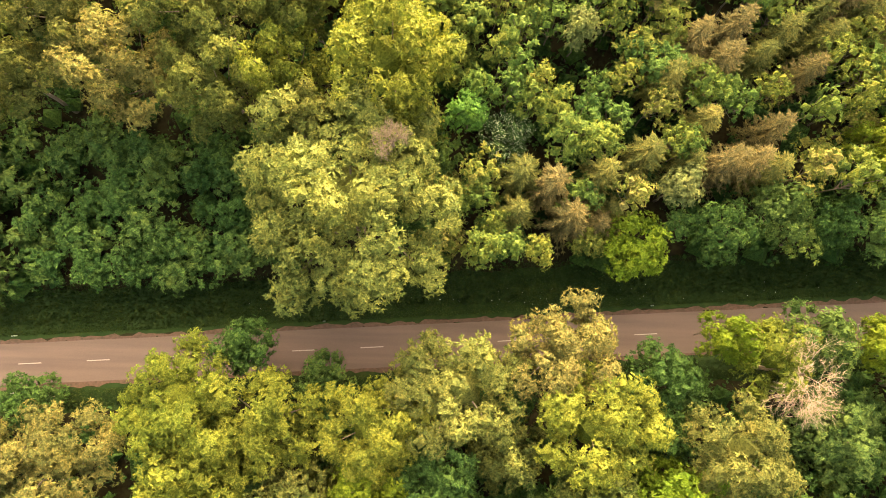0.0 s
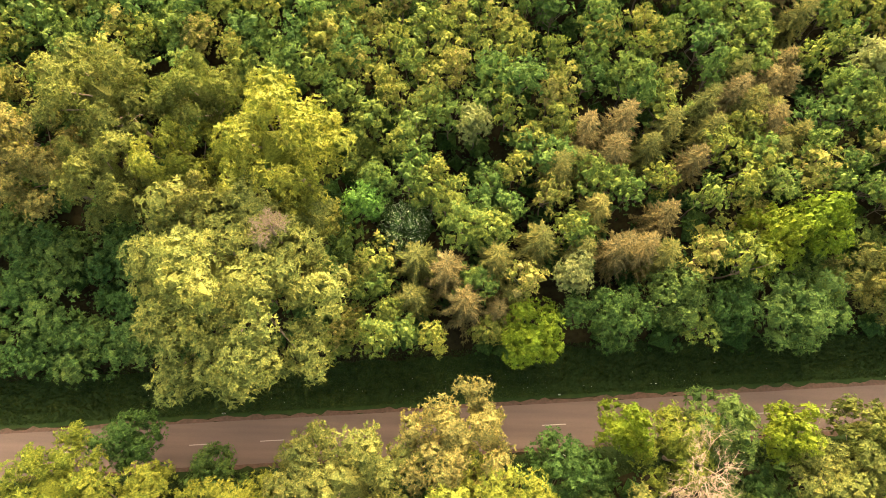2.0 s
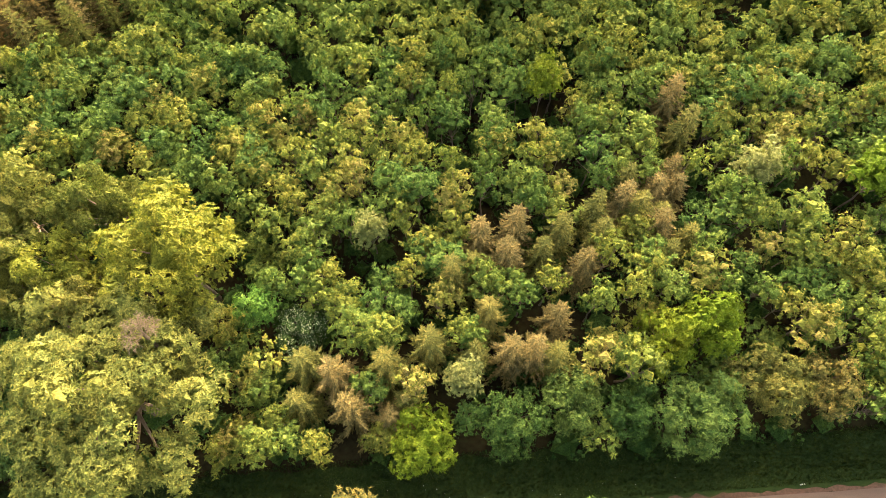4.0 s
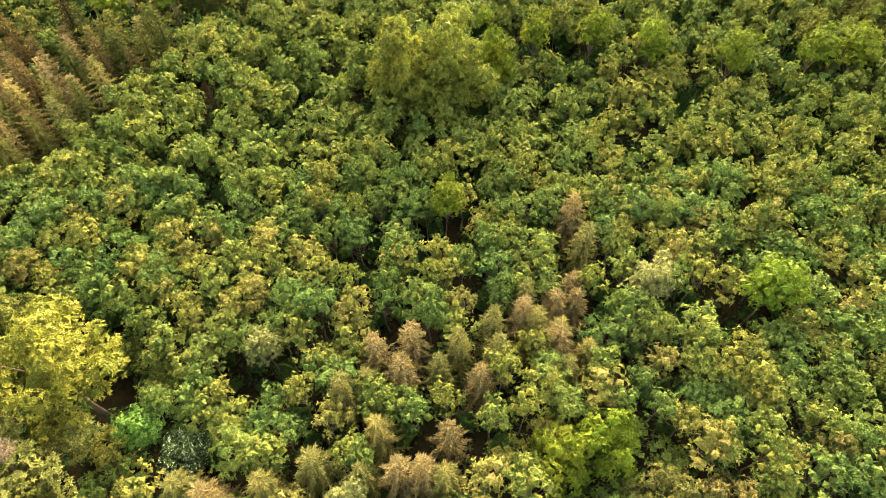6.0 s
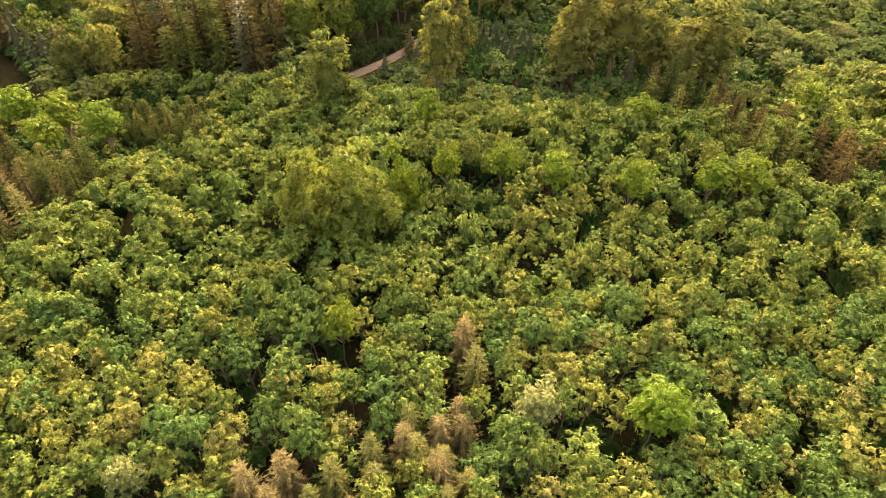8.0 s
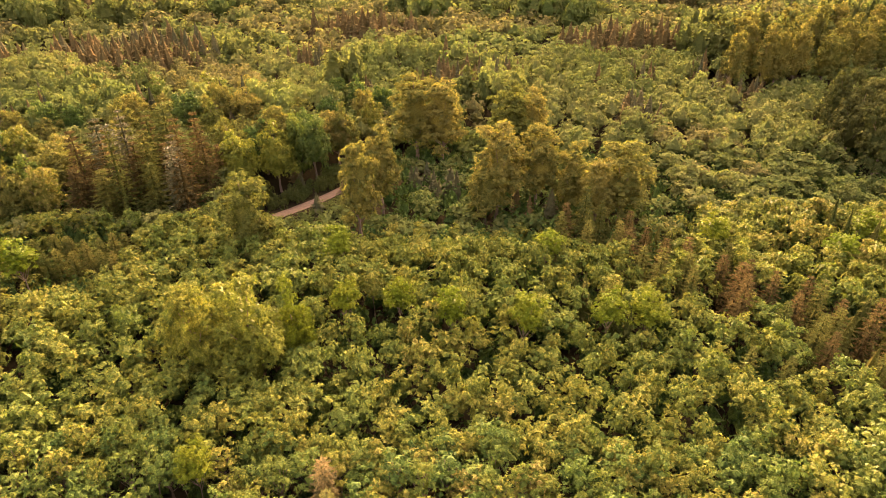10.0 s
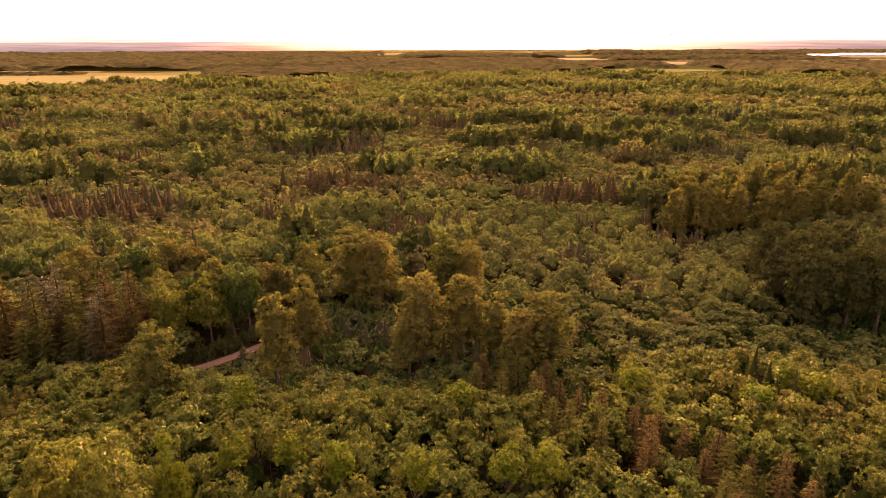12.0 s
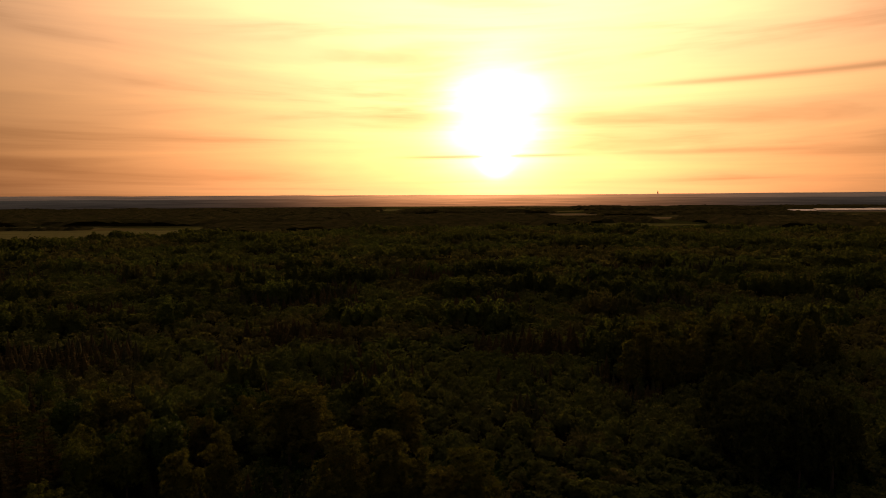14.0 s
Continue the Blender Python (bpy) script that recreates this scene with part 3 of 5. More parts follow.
tagged(strip("shoulder_south", SOIL, -3.2, -2.55, 0.065, -130, 190, 0.8, 0.13, 6), "reddish brown bare soil road shoulder", "road shoulder", kind="structure")
road = tagged(strip("road", ROAD, -2.68, 2.68, 0.09, -130, 190, 4.0, 0.02, 7), "worn grey-brown asphalt country road with dashed centre line", "road", kind="structure")


def centre_dash(x):
    a = math.atan(SLOPE)
    c, s = math.cos(a), math.sin(a)
    flat = np.array([(-1.5, -0.06), (1.5, -0.06), (1.5, 0.06), (-1.5, 0.06)])
    top = np.c_[x + flat[:, 0] * c - flat[:, 1] * s, road_mid(x) + flat[:, 0] * s + flat[:, 1] * c, np.full(4, 0.098)]
    low = top - np.array([0, 0, 0.007])
    faces = np.array([(0, 1, 2, 3), (4, 5, 1, 0), (5, 6, 2, 1), (6, 7, 3, 2), (7, 4, 0, 3)])
    ob = new("road_marking", Soup().add(np.r_[top, low], faces).mesh("road_marking", PAINT))
    ob.parent = road


for k in range(-12, 20):
    centre_dash(30.3 + 8.975 * k)


def forest_track():
    """A sandy track that bends out from under the tall trees, with two ruts."""
    soup = Soup()
    pts = np.array([(22.0, 141.0), (29.0, 146.0), (36.0, 152.0), (43.0, 158.5), (50.0, 167.0), (56.0, 177.0), (60.0, 190.0)])
    along = unit(np.gradient(pts, axis=0))
    side = np.c_[-along[:, 1], along[:, 0]]
    offs = np.array([-1.7, -1.2, -0.85, -0.4, 0.4, 0.85, 1.2, 1.7])
    high = np.array([0.06, 0.10, 0.04, 0.14, 0.14, 0.04, 0.10, 0.06])
    verts = np.concatenate([np.c_[pts + side * o, np.full(len(pts), h)] for o, h in zip(offs, high)])
    n = len(pts)
    i, j = np.meshgrid(np.arange(7), np.arange(n - 1), indexing="ij")
    faces = np.stack([i * n + j, (i + 1) * n + j, (i + 1) * n + j + 1, i * n + j + 1], -1).reshape(-1, 4)
    soup.add(verts, faces)
    tagged(new("forest_track", soup.mesh("forest_track", TRACK)), "reddish sandy forest track with two wheel ruts", "track", kind="structure")


forest_track()


# ---- trees ----
TAKEN = []  # footprints (x, y, radius) that the young growth leaves free


def part(name, data, parent, label=""):
    ob = new(name, data)
    ob.parent = parent
    return tagged(ob, label)


SHAPES = {}


def shape(kind, variant):
    """Crown and trunk arrays of one of a few shapes of a kind, in its own true size, and that size (radius, top)."""
    key = (kind, variant)
    if key not in SHAPES:
        seed = 100 * ("giant", "big", "grove", "tall", "young", "round", "conifer", "shrub", "dome").index(kind) + variant
        if kind == "giant":
            crown, c = broad_crown(seed, 9.8, 16.0, 9.8, 22, 1.25, 22.0, 0.33, 0.21, each=9, depth=1.3)
            made = crown, broad_trunk(seed, 23, c, 0.55), 10.6, 27.0
        elif kind == "big":
            crown, c = broad_crown(seed, 7.4, 13.8, 8.8, 17, 1.15, 15.5, 0.35, 0.22, each=7, depth=1.3)
            made = crown, broad_trunk(seed, 20, c, 0.42), 7.9, 23.5
        elif kind == "dome":
            crown, c = broad_crown(seed, 8.6, 9.0, 17.0, 34, 1.25, 9.5, 0.40, 0.26, each=7, depth=1.4)
            made = crown, broad_trunk(seed, 20, c, 0.45), 9.4, 26.0
        elif kind == "grove":
            crown, c = broad_crown(seed, 7.0, 10.6, 11.6, 34, 1.3, 5.2, 0.53, 0.36, each=5, depth=1.6, heart=1.4)
            made = crown, broad_trunk(seed, 20, c, 0.42), 7.6, 23.5
        elif kind == "tall":
            crown, c = broad_crown(seed, 4.4, 11.5, 13.6, 36, 0.95, 7.4, 0.42, 0.28, each=6, depth=1.65, heart=1.5)
            made = crown, broad_trunk(seed, 24, c, 0.32), 5.0, 26.8
        elif kind == "young":
            crown, c = broad_crown(seed, 1.9, 9.0, 4.0, 15, 0.84, 8.2, 0.30, 0.22, depth=1.2)
            made = crown, broad_trunk(seed, 12, c, 0.13), 2.5, 13.6
        elif kind == "round":
            crown, c = broad_crown(seed, 2.0, 9.4, 3.6, 40, 0.72, 17.0, 0.25, 0.19, depth=1.35, heart=1.8)
            made = crown, broad_trunk(seed, 11, c, 0.14), 2.7, 13.4
        elif kind == "conifer":
            crown = conifer_crown(seed, 15.0, 2.7)
            made = crown, Soup().add(*tube([(0, 0, -0.3), (0, 0, 7), (0, 0, 14.8)], [0.2, 0.13, 0.02], 6)), 2.5, 15.0
        else:
            crown, c = broad_crown(seed, 4.2, 5.4, 4.8, 15, 0.95, 15.0, 0.32, 0.20, depth=1.25, each=4)
            made = crown, broad_trunk(seed, 6, c, 0.12), 4.6, 10.4
        # its true size, from the leaves
        points = np.concatenate(made[0].v)
        made = made[0], made[1], float(np.percentile(np.hypot(points[:, 0], points[:, 1]), 97)), float(np.percentile(points[:, 2], 99.8))
        SHAPES[key] = made
    return SHAPES[key]


THINGS = {}
KINDS = {
    "giant": ("broadleaf_tree", "tree"), "big": ("broadleaf_tree", "tree"), "dome": ("broadleaf_tree", "tree"), "grove": ("broadleaf_tree", "tree"), "tall": ("tall_broadleaf_tree", "tree"), "young": ("young_broadleaf_tree", "tree"),
    "round": ("round_broadleaf_tree", "tree"), "conifer": ("conifer_tree", "conifer"), "shrub": ("shrub", "shrub"),
}
TONE_WORDS = {
    "green": "deep green", "spring": "bright spring-green", "mixed": "fresh green", "yellowgreen": "yellow-green", "yellow": "bright yellow", "olive": "olive-gold", "pale": "pale green", "gold": "golden green",
    "blossom": "grey-green white-flowering", "needle_brown": "tan-brown", "rust": "rust-brown", "fir": "dark olive", "dome": "olive-green", "dusk": "dull olive", "shade": "dark brown-green", "needle_olive": "olive-brown", "needle_dark": "dark green",
}
KIND_WORDS = {
    "giant": "huge old broadleaf tree hanging over the road verge", "big": "spreading broadleaf tree with a lumpy wide crown", "dome": "broad dome-shaped tree rising above the thicket", "grove": "high broadleaf tree in a dark grove", "tall": "tall broadleaf tree with a long hanging crown", "young": "young broadleaf tree in dense forest thicket",
    "round": "compact broadleaf tree with a round dome crown", "conifer": "conifer with pointed tiered crown among the trees", "shrub": "leafy shrub at the edge of the wood",
}


def tree(kind, tone, x, y, top, radius, variant=0, turn=None, group=""):
    """One tree: an Empty at its foot with trunk and crown."""
    crown, trunk, r, h = shape(kind, variant)
    key = (kind, variant, tone)
    at = Matrix.Translation((x, y, 0)) @ Matrix.Rotation(turn if turn is not None else (x * 1.7 + y * 0.9), 4, "Z") @ Matrix.Diagonal((radius / r, radius / r, top / h, 1))
    if key not in THINGS:
        ob = new(KINDS[kind][0])
        tagged(ob, f"{TONE_WORDS[tone]} {KIND_WORDS[kind]}", KINDS[kind][1], group or f"{TONE_WORDS[tone]} {KINDS[kind][0].replace('_', ' ')}s")
        part("trunk", trunk.mesh("trunk", BARK), ob, "rough grey-brown trunk with limbs")
        part("crown", crown.mesh("crown", LEAF[tone]), ob)
        ob.matrix_basis = at
        THINGS[key] = ob
    else:
        base = THINGS[key]
        ob = copy_thing(base, at @ Matrix.Diagonal((*(1 / s for s in base.scale), 1)))
    TAKEN.append((x, y, radius))
    return ob


# big trees beside the road, north side
for i, (x, y, top, r, tone) in enumerate((
    (-2.7, 27.2, 24.0, 8.8, "yellow"), (-13.4, 34.5, 23.0, 5.0, "olive"), (-15.2, 26.0, 21.5, 5.6, "yellow"), (-22.8, 23.6, 21.5, 5.8, "olive"), (-11.5, 20.6, 20.5, 3.8, "olive"),
    (-24.8, 34.0, 23.5, 7.2, "olive"), (-33.5, 26.0, 22.5, 6.8, "olive"), (-41.0, 33.0, 21.0, 6.4, "olive"), (-47.0, 25.0, 20.0, 6.0, "olive"),
)):
    tree("big", tone, x, y, top, r, i % 4)
OLD_TREE = tree("giant", "gold", -7.1, 11.4, 24.5, 13.0)
# trees that hang over the road from the south
for i, (x, y, top, r, tone) in enumerate((
    (-26.0, -11.0, 18.0, 6.8, "yellow"), (-16.6, -14.0, 18.0, 7.0, "yellow"), (-38.8, -18.5, 16.5, 7.0, "olive"), (-3.9, -14.2, 17.5, 6.9, "yellow"),
    (5.8, -9.4, 17.5, 7.8, "olive"), (17.8, -5.4, 17.5, 6.8, "olive"), (21.0, -13.2, 17.5, 7.5, "yellow"), (37.1, -15.8, 17.0, 6.8, "olive"), (61.0, -9.0, 16.0, 6.3, "olive"),
)):
    tree("big", tone, x, y, top, r, (i + 1) % 4)
for i, (x, y, top, r, tone) in enumerate((
    (-24.5, -20.5, 17.5, 6.6, "yellow"), (-13.0, -23.0, 17.5, 6.0, "olive"), (-5.0, -22.5, 17.0, 5.6, "yellowgreen"), (3.5, -21.0, 14.0, 5.4, "green"), (11.5, -17.5, 14.0, 5.0, "olive"),
    (22.0, -22.0, 16.0, 5.8, "olive"), (31.0, -21.5, 15.0, 5.0, "yellowgreen"), (50.6, -15.0, 12.0, 6.2, "green"), (-50.0, -20.0, 15.0, 5.6, "olive"),
)):
    tree("grove", tone, x, y, top, r, i % 3)
for i, (x, y, top, r, tone) in enumerate((
    (-19.8, -6.0, 12.5, 4.5, "green"), (30.0, -8.1, 11.5, 4.8, "green"), (47.5, -3.2, 13.5, 4.6, "green"), (55.0, -3.4, 14.5, 4.2, "yellowgreen"), (64.4, -3.2, 14.0, 4.2, "olive"),
    (73.0, -5.0, 14.0, 4.6, "olive"), (30.5, -14.5, 11.0, 4.2, "green"), (-46.0, -13.0, 9.0, 4.0, "green"), (36.6, -3.4, 15.0, 3.4, "yellowgreen"), (-10.5, -9.0, 10.0, 3.6, "green"), (12.2, -11.0, 11.0, 3.6, "green"),
)):
    tree("shrub", tone, x, y, top, r, i % 3)
# named trees of the northern edge
for i, (x, y, top, r, tone, kind) in enumerate((
    (6.1, 23.1, 13.0, 2.8, "spring", "round"), (11.2, 20.9, 9.8, 3.9, "blossom", "shrub"), (26.5, 7.4, 11.5, 4.6, "yellowgreen", "shrub"), (31.5, 14.3, 13.5, 2.8, "pale", "round"),
    (36.9, 9.6, 11.5, 4.6, "green", "shrub"), (44.3, 11.8, 12.0, 4.4, "green", "shrub"), (58.4, 11.0, 12.0, 6.4, "green", "shrub"), (56.2, 19.6, 14.0, 4.4, "yellowgreen", "shrub"),
    (61.8, 20.8, 14.5, 4.4, "yellowgreen", "shrub"), (51.0, 11.2, 11.0, 4.2, "green", "shrub"), (69.0, 14.2, 12.0, 5.2, "olive", "shrub"), (75.0, 14.0, 12.0, 4.2, "olive", "shrub"),
)):
    tree(kind, tone, x, y, top, r, i % 3)
rng0 = np.random.default_rng(77)
# brown and olive conifers in the young growth
for i, (x, y, top, r, tone) in enumerate((
    (16.3, 14.5, 14.5, 2.6, "needle_brown"), (18.3, 10.6, 14.5, 2.7, "needle_brown"), (12.2, 11.4, 12.0, 2.6, "needle_olive"), (27.4, 18.4, 13.5, 2.7, "needle_olive"),
    (22.2, 15.9, 14.0, 2.7, "needle_olive"), (37.2, 17.6, 14.0, 2.5, "needle_brown"), (39.8, 17.6, 14.0, 2.4, "needle_brown"), (38.3, 34.3, 14.0, 2.6, "needle_brown"),
    (37.1, 30.2, 13.5, 2.6, "needle_brown"), (61.1, 54.7, 14.0, 2.6, "needle_brown"), (62.6, 49.8, 14.0, 2.5, "needle_olive"), (43.0, 22.0, 13.0, 2.4, "needle_brown"),
    (34.5, 22.5, 13.0, 2.4, "needle_olive"), (47.0, 29.0, 13.0, 2.4, "needle_brown"), (33.6, 33.0, 13.5, 2.6, "needle_brown"), (42.5, 17.0, 13.0, 2.4, "needle_olive"),
)):
    tree("conifer", tone, x, y, top * 1.02, r * 1.25, i % 3)
for i, (x, y, top, r, tone) in enumerate((
    (-19.0, 94.4, 15.0, 2.8, "fir"), (-12.1, 98.1, 15.0, 2.6, "fir"), (-24.0, 98.0, 16.0, 2.8, "fir"), (-30.0, 104.0, 16.0, 2.8, "rust"),
    (122.0, 125.6, 14.0, 2.8, "rust"), (126.7, 113.2, 14.0, 2.8, "rust"), (136.6, 106.5, 14.0, 2.8, "rust"), (149.6, 97.1, 15.0, 3.0, "rust"),
    (143.8, 99.0, 15.0, 2.9, "rust"), (149.8, 86.8, 15.0, 3.0, "fir"), (136.6, 76.4, 13.0, 2.6, "fir"), (131.1, 79.1, 13.0, 2.6, "fir"),
    (156.6, 79.1, 14.0, 2.8, "rust"), (130.0, 108.0, 14.0, 2.7, "fir"), (141.0, 104.0, 14.5, 2.8, "rust"), (118.5, 121.0, 14.0, 2.8, "fir"),
)):
    tree("conifer", tone, x, y, top, r, i % 3)
for i, (x, y, top, r, tone) in enumerate((
    (145.0, 92.0, 14.5, 2.9, "rust"), (153.0, 91.0, 14.0, 2.8, "rust"), (146.5, 81.5, 14.0, 2.7, "rust"), (152.0, 76.0, 13.5, 2.7, "fir"),
    (112.3, 125.1, 14.5, 2.7, "fir"), (116.0, 129.0, 15.0, 2.8, "fir"), (132.0, 114.5, 13.5, 2.6, "rust"), (160.0, 84.0, 14.0, 2.8, "rust"),
    (124.0, 119.0, 13.5, 2.6, "rust"), (139.5, 111.0, 14.0, 2.6, "fir"),
)):
    tree("conifer", tone, x, y, top, r, i % 3)
for i in range(70):
    s, off = rng0.uniform(0, 1), rng0.uniform(-7, 7)
    x, y = 108 + 52 * s + 0.65 * off, 130 - 52 * s + 0.75 * off
    if all((x - a) ** 2 + (y - c) ** 2 > 11.5 for a, c, _ in TAKEN):
        tree("conifer", "rust" if rng0.random() < 0.65 else "fir", x, y, rng0.uniform(14.0, 17.5), rng0.uniform(2.7, 3.5), i % 3)
# the block of brown conifers whose edge runs slantwise, and the low firs beyond it
for i in range(8):
    for k in range(12):
        x, y = -59 + 4.8 * k + 2.4 * (i % 2) + rng0.uniform(-1.1, 1.1), 66 + 4.4 * i + rng0.uniform(-1.1, 1.1)
        if x < -26 + (y - 66) * 0.72:
            tree("conifer", ("rust", "needle_olive", "rust", "fir", "needle_brown")[int(rng0.integers(0, 5))], x, y, rng0.uniform(12.0, 16.5), rng0.uniform(2.5, 3.3), (i + k) % 3)
for i in range(16):
    x, y = -17 + 3.0 * (i % 8) + rng0.uniform(-1.0, 1.0), 117 + 6.0 * (i // 8) + rng0.uniform(-1.5, 1.5)
    tree("conifer", "fir", x, y, rng0.uniform(8.0, 10.5), rng0.uniform(2.2, 2.8), i % 3)
# the stand of tall spruces and broadleaf trees beyond the track
rng = np.random.default_rng(21)
for i in range(30):
    x, y = -16 + 6.3 * (i % 6) + rng.uniform(-2.4, 2.4), 142 + 5.8 * (i // 6) + rng.uniform(-2.2, 2.2)
    tree("conifer", ("rust", "rust", "rust", "fir", "needle_dark")[int(rng.integers(0, 5))], x, y, rng.uniform(16, 28), rng.uniform(4.4, 5.6), i % 3)
for i in range(30):
    x, y = rng.uniform(-75, -20), rng.uniform(126, 172)
    if all((x - a) ** 2 + (y - c) ** 2 > 42 for a, c, _ in TAKEN):
        tree("grove", ("mixed", "olive", "green")[int(rng.integers(0, 3))], x, y, rng.uniform(14, 21), rng.uniform(4.6, 6.4), i % 4)
# the wood that rises behind them
for i in range(60):
    x, y = rng.uniform(-58, 62), rng.uniform(172, 232)
    if all((x - a) ** 2 + (y - c) ** 2 > 60 for a, c, _ in TAKEN):
        tree("grove", ("mixed", "olive", "green", "dusk")[int(rng.integers(0, 4))], x, y, rng.uniform(13, 20), rng.uniform(4.4, 6.4), i % 4)
for i, (x, y, top, r, tone) in enumerate((
    (22.0, 158.0, 21.0, 6.0, "dome"), (31.0, 164.0, 22.0, 6.0, "dome"), (40.5, 170.0, 22.0, 6.0, "green"), (16.0, 170.0, 21.0, 6.0, "olive"), (28.0, 178.0, 21.0, 6.5, "olive"),
    (48.0, 182.0, 21.0, 6.0, "olive"),
)):
    tree("grove", tone, x, y, top, r, i % 4)
for i, (x, y, top, r, tone) in enumerate((
    (33.9, 122.2, 25.8, 4.8, "olive"), (57.7, 135.3, 27.5, 4.4, "dusk"), (62.0, 150.0, 27.0, 4.6, "dusk"), (70.5, 186.0, 28.5, 7.0, "dusk"), (78.5, 181.0, 28.0, 6.0, "dusk"),
    (99.5, 183.5, 28.0, 6.0, "olive"), (92.9, 146.5, 28.5, 5.8, "dusk"), (104.0, 150.5, 26.0, 5.4, "dusk"), (112.0, 147.0, 23.5, 4.6, "dusk"), (124.6, 142.0, 25.0, 6.4, "dusk"),
    (118.0, 140.0, 21.0, 5.0, "dusk"), (89.5, 143.0, 21.0, 4.6, "dusk"), (106.5, 186.0, 24.0, 5.0, "dusk"),
)):
    tree("tall", tone, x, y, top, r * 1.2, i % 3)
# the broad dome that rises from the young growth
for i, (x, y, top, r, tone) in enumerate(((44.0, 82.0, 27.5, 8.2, "dome"), (35.5, 81.5, 23.5, 7.0, "dome"), (50.5, 88.0, 20.5, 5.0, "yellowgreen"))):
    tree("dome", tone, x, y, top, r, i % 2)
# round domes
for i, (x, y, top, r, tone) in enumerate((
    (43.0, 55.8, 15.2, 2.6, "yellowgreen"), (85.5, 40.5, 17.5, 3.6, "yellowgreen"), (70.3, 42.6, 14.3, 3.0, "pale"), (69.4, 94.8, 15.6, 2.9, "yellowgreen"), (79.7, 91.0, 15.8, 2.8, "yellowgreen"),
    (93.5, 88.3, 16.5, 3.0, "yellowgreen"), (109.3, 90.8, 14.8, 3.4, "yellowgreen"), (116.5, 90.2, 15.0, 3.6, "yellowgreen"), (55.1, 114.7, 15.0, 3.2, "yellowgreen"), (59.2, 94.4, 15.0, 2.8, "yellowgreen"),
    (-10.6, 108.1, 16.0, 3.8, "yellowgreen"), (-21.2, 111.3, 16.0, 3.6, "yellowgreen"), (-20.8, 103.5, 16.0, 3.6, "yellowgreen"), (-31.0, 114.6, 16.0, 3.8, "yellowgreen"),
)):
    tree("round", tone, x, y, top + 1.6, r * 1.15, i % 3)
for i, (x, y, top, r, tone) in enumerate((
    (165.8, 113.5, 15.5, 4.2, "yellowgreen"), (180.9, 118.1, 15.5, 4.4, "yellowgreen"), (177.5, 124.0, 15.0, 4.2, "yellowgreen"), (141.3, 122.3, 15.0, 3.6, "yellowgreen"), (101.3, 116.5, 14.6, 4.0, "yellowgreen"),
    (111.6, 99.0, 14.0, 2.8, "mixed"), (64.0, 101.0, 14.6, 2.6, "mixed"), (38.5, 125.5, 12.5, 3.2, "mixed"), (35.0, 127.0, 12.0, 3.2, "mixed"), (19.5, 33.4, 14.4, 2.6, "pale"), (45.0, 46.6, 13.6, 2.6, "mixed"),
)):
    tree("round", tone, x, y, top, r, i % 3)
# stands on the far right
for i in range(9):
    x, y = 205 + 11.5 * (i % 3) + rng.uniform(-2, 2), 168 + 10.5 * (i // 3) + rng.uniform(-2, 2)
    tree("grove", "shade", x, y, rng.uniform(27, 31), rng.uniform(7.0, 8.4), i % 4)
for i in range(34):
    x, y = 206 + 10.5 * (i % 9) + rng.uniform(-3, 3), 248 + 14 * (i // 9) + 0.30 * 10.5 * (i % 9) + rng.uniform(-4, 4)
    tree("tall", "dusk" if rng.random() < 0.6 else "olive", x, y, rng.uniform(20, 30), rng.uniform(4.2, 5.6), i % 3)
tree("tall", "dusk", 194.5, 247.0, 26.5, 4.8, 1)


def dead_topped_tree(x, y, top, radius, seed):
    """A tree whose head has died back on one side to pale bare branches above a leafy crown."""
    ob = tagged(new("half_dead_tree"), "half-dead tree, pale bare branches over yellow-green leaves", "tree", "half-dead trees")
    ob.location = (x, y, 0)
    head = part("dead_head", bare_branches(seed, top, radius).mesh("dead_head", PALE_DEADWOOD), ob, "pale leafless branches")
    head.location = (radius * 0.22, -radius * 0.3, 0)
    crown, _ = broad_crown(seed, radius * 0.92, top * 0.45, top * 0.30, 12, radius * 0.17, 18.0, 0.32, 0.2, each=6)
    part("crown", crown.mesh("crown", LEAF["yellow"]), ob)
    TAKEN.append((x, y, radius))


def dead_bough(tree_ob, at, top, seed):
    """A dead pale bough among the leaves of a tree, grown from within its crown."""
    soup = bare_branches(seed, top, 1.0)
    ob = part("dead_bough", soup.mesh("dead_bough", DEADWOOD), tree_ob, "pale leafless bough")
    ob.matrix_local = tree_ob.matrix_basis.inverted() @ Matrix.Translation(at)


dead_bough(OLD_TREE, (-2.0, 16.0, 16.0), 8.0, 8)
dead_topped_tree(42.6, -5.2, 19.0, 6.6, 5)
dead_topped_tree(62.5, -15.0, 17.0, 4.4, 6)


# ---- young growth and the wide forest ----
HOLES = [(18.3, 30.5), (64.5, 83.0), (86.5, 83.0), (75.5, 40.0), (30.0, 46.0), (38.5, 50.5), (60.8, 74.0), (8.0, 60.0), (80.0, 38.5), (120.5, 63.0)]


def lumpy(x, y, scale, seed):
    return noise.noise(Vector((x / scale, y / scale, seed * 7.3)))


def under(x, y):
    return any((x - tx) ** 2 + (y - ty) ** 2 < (tr + 1.2) ** 2 and tr > 4.2 for tx, ty, tr in NEAR_TAKEN.get((int(x // 30), int(y // 30)), ()))


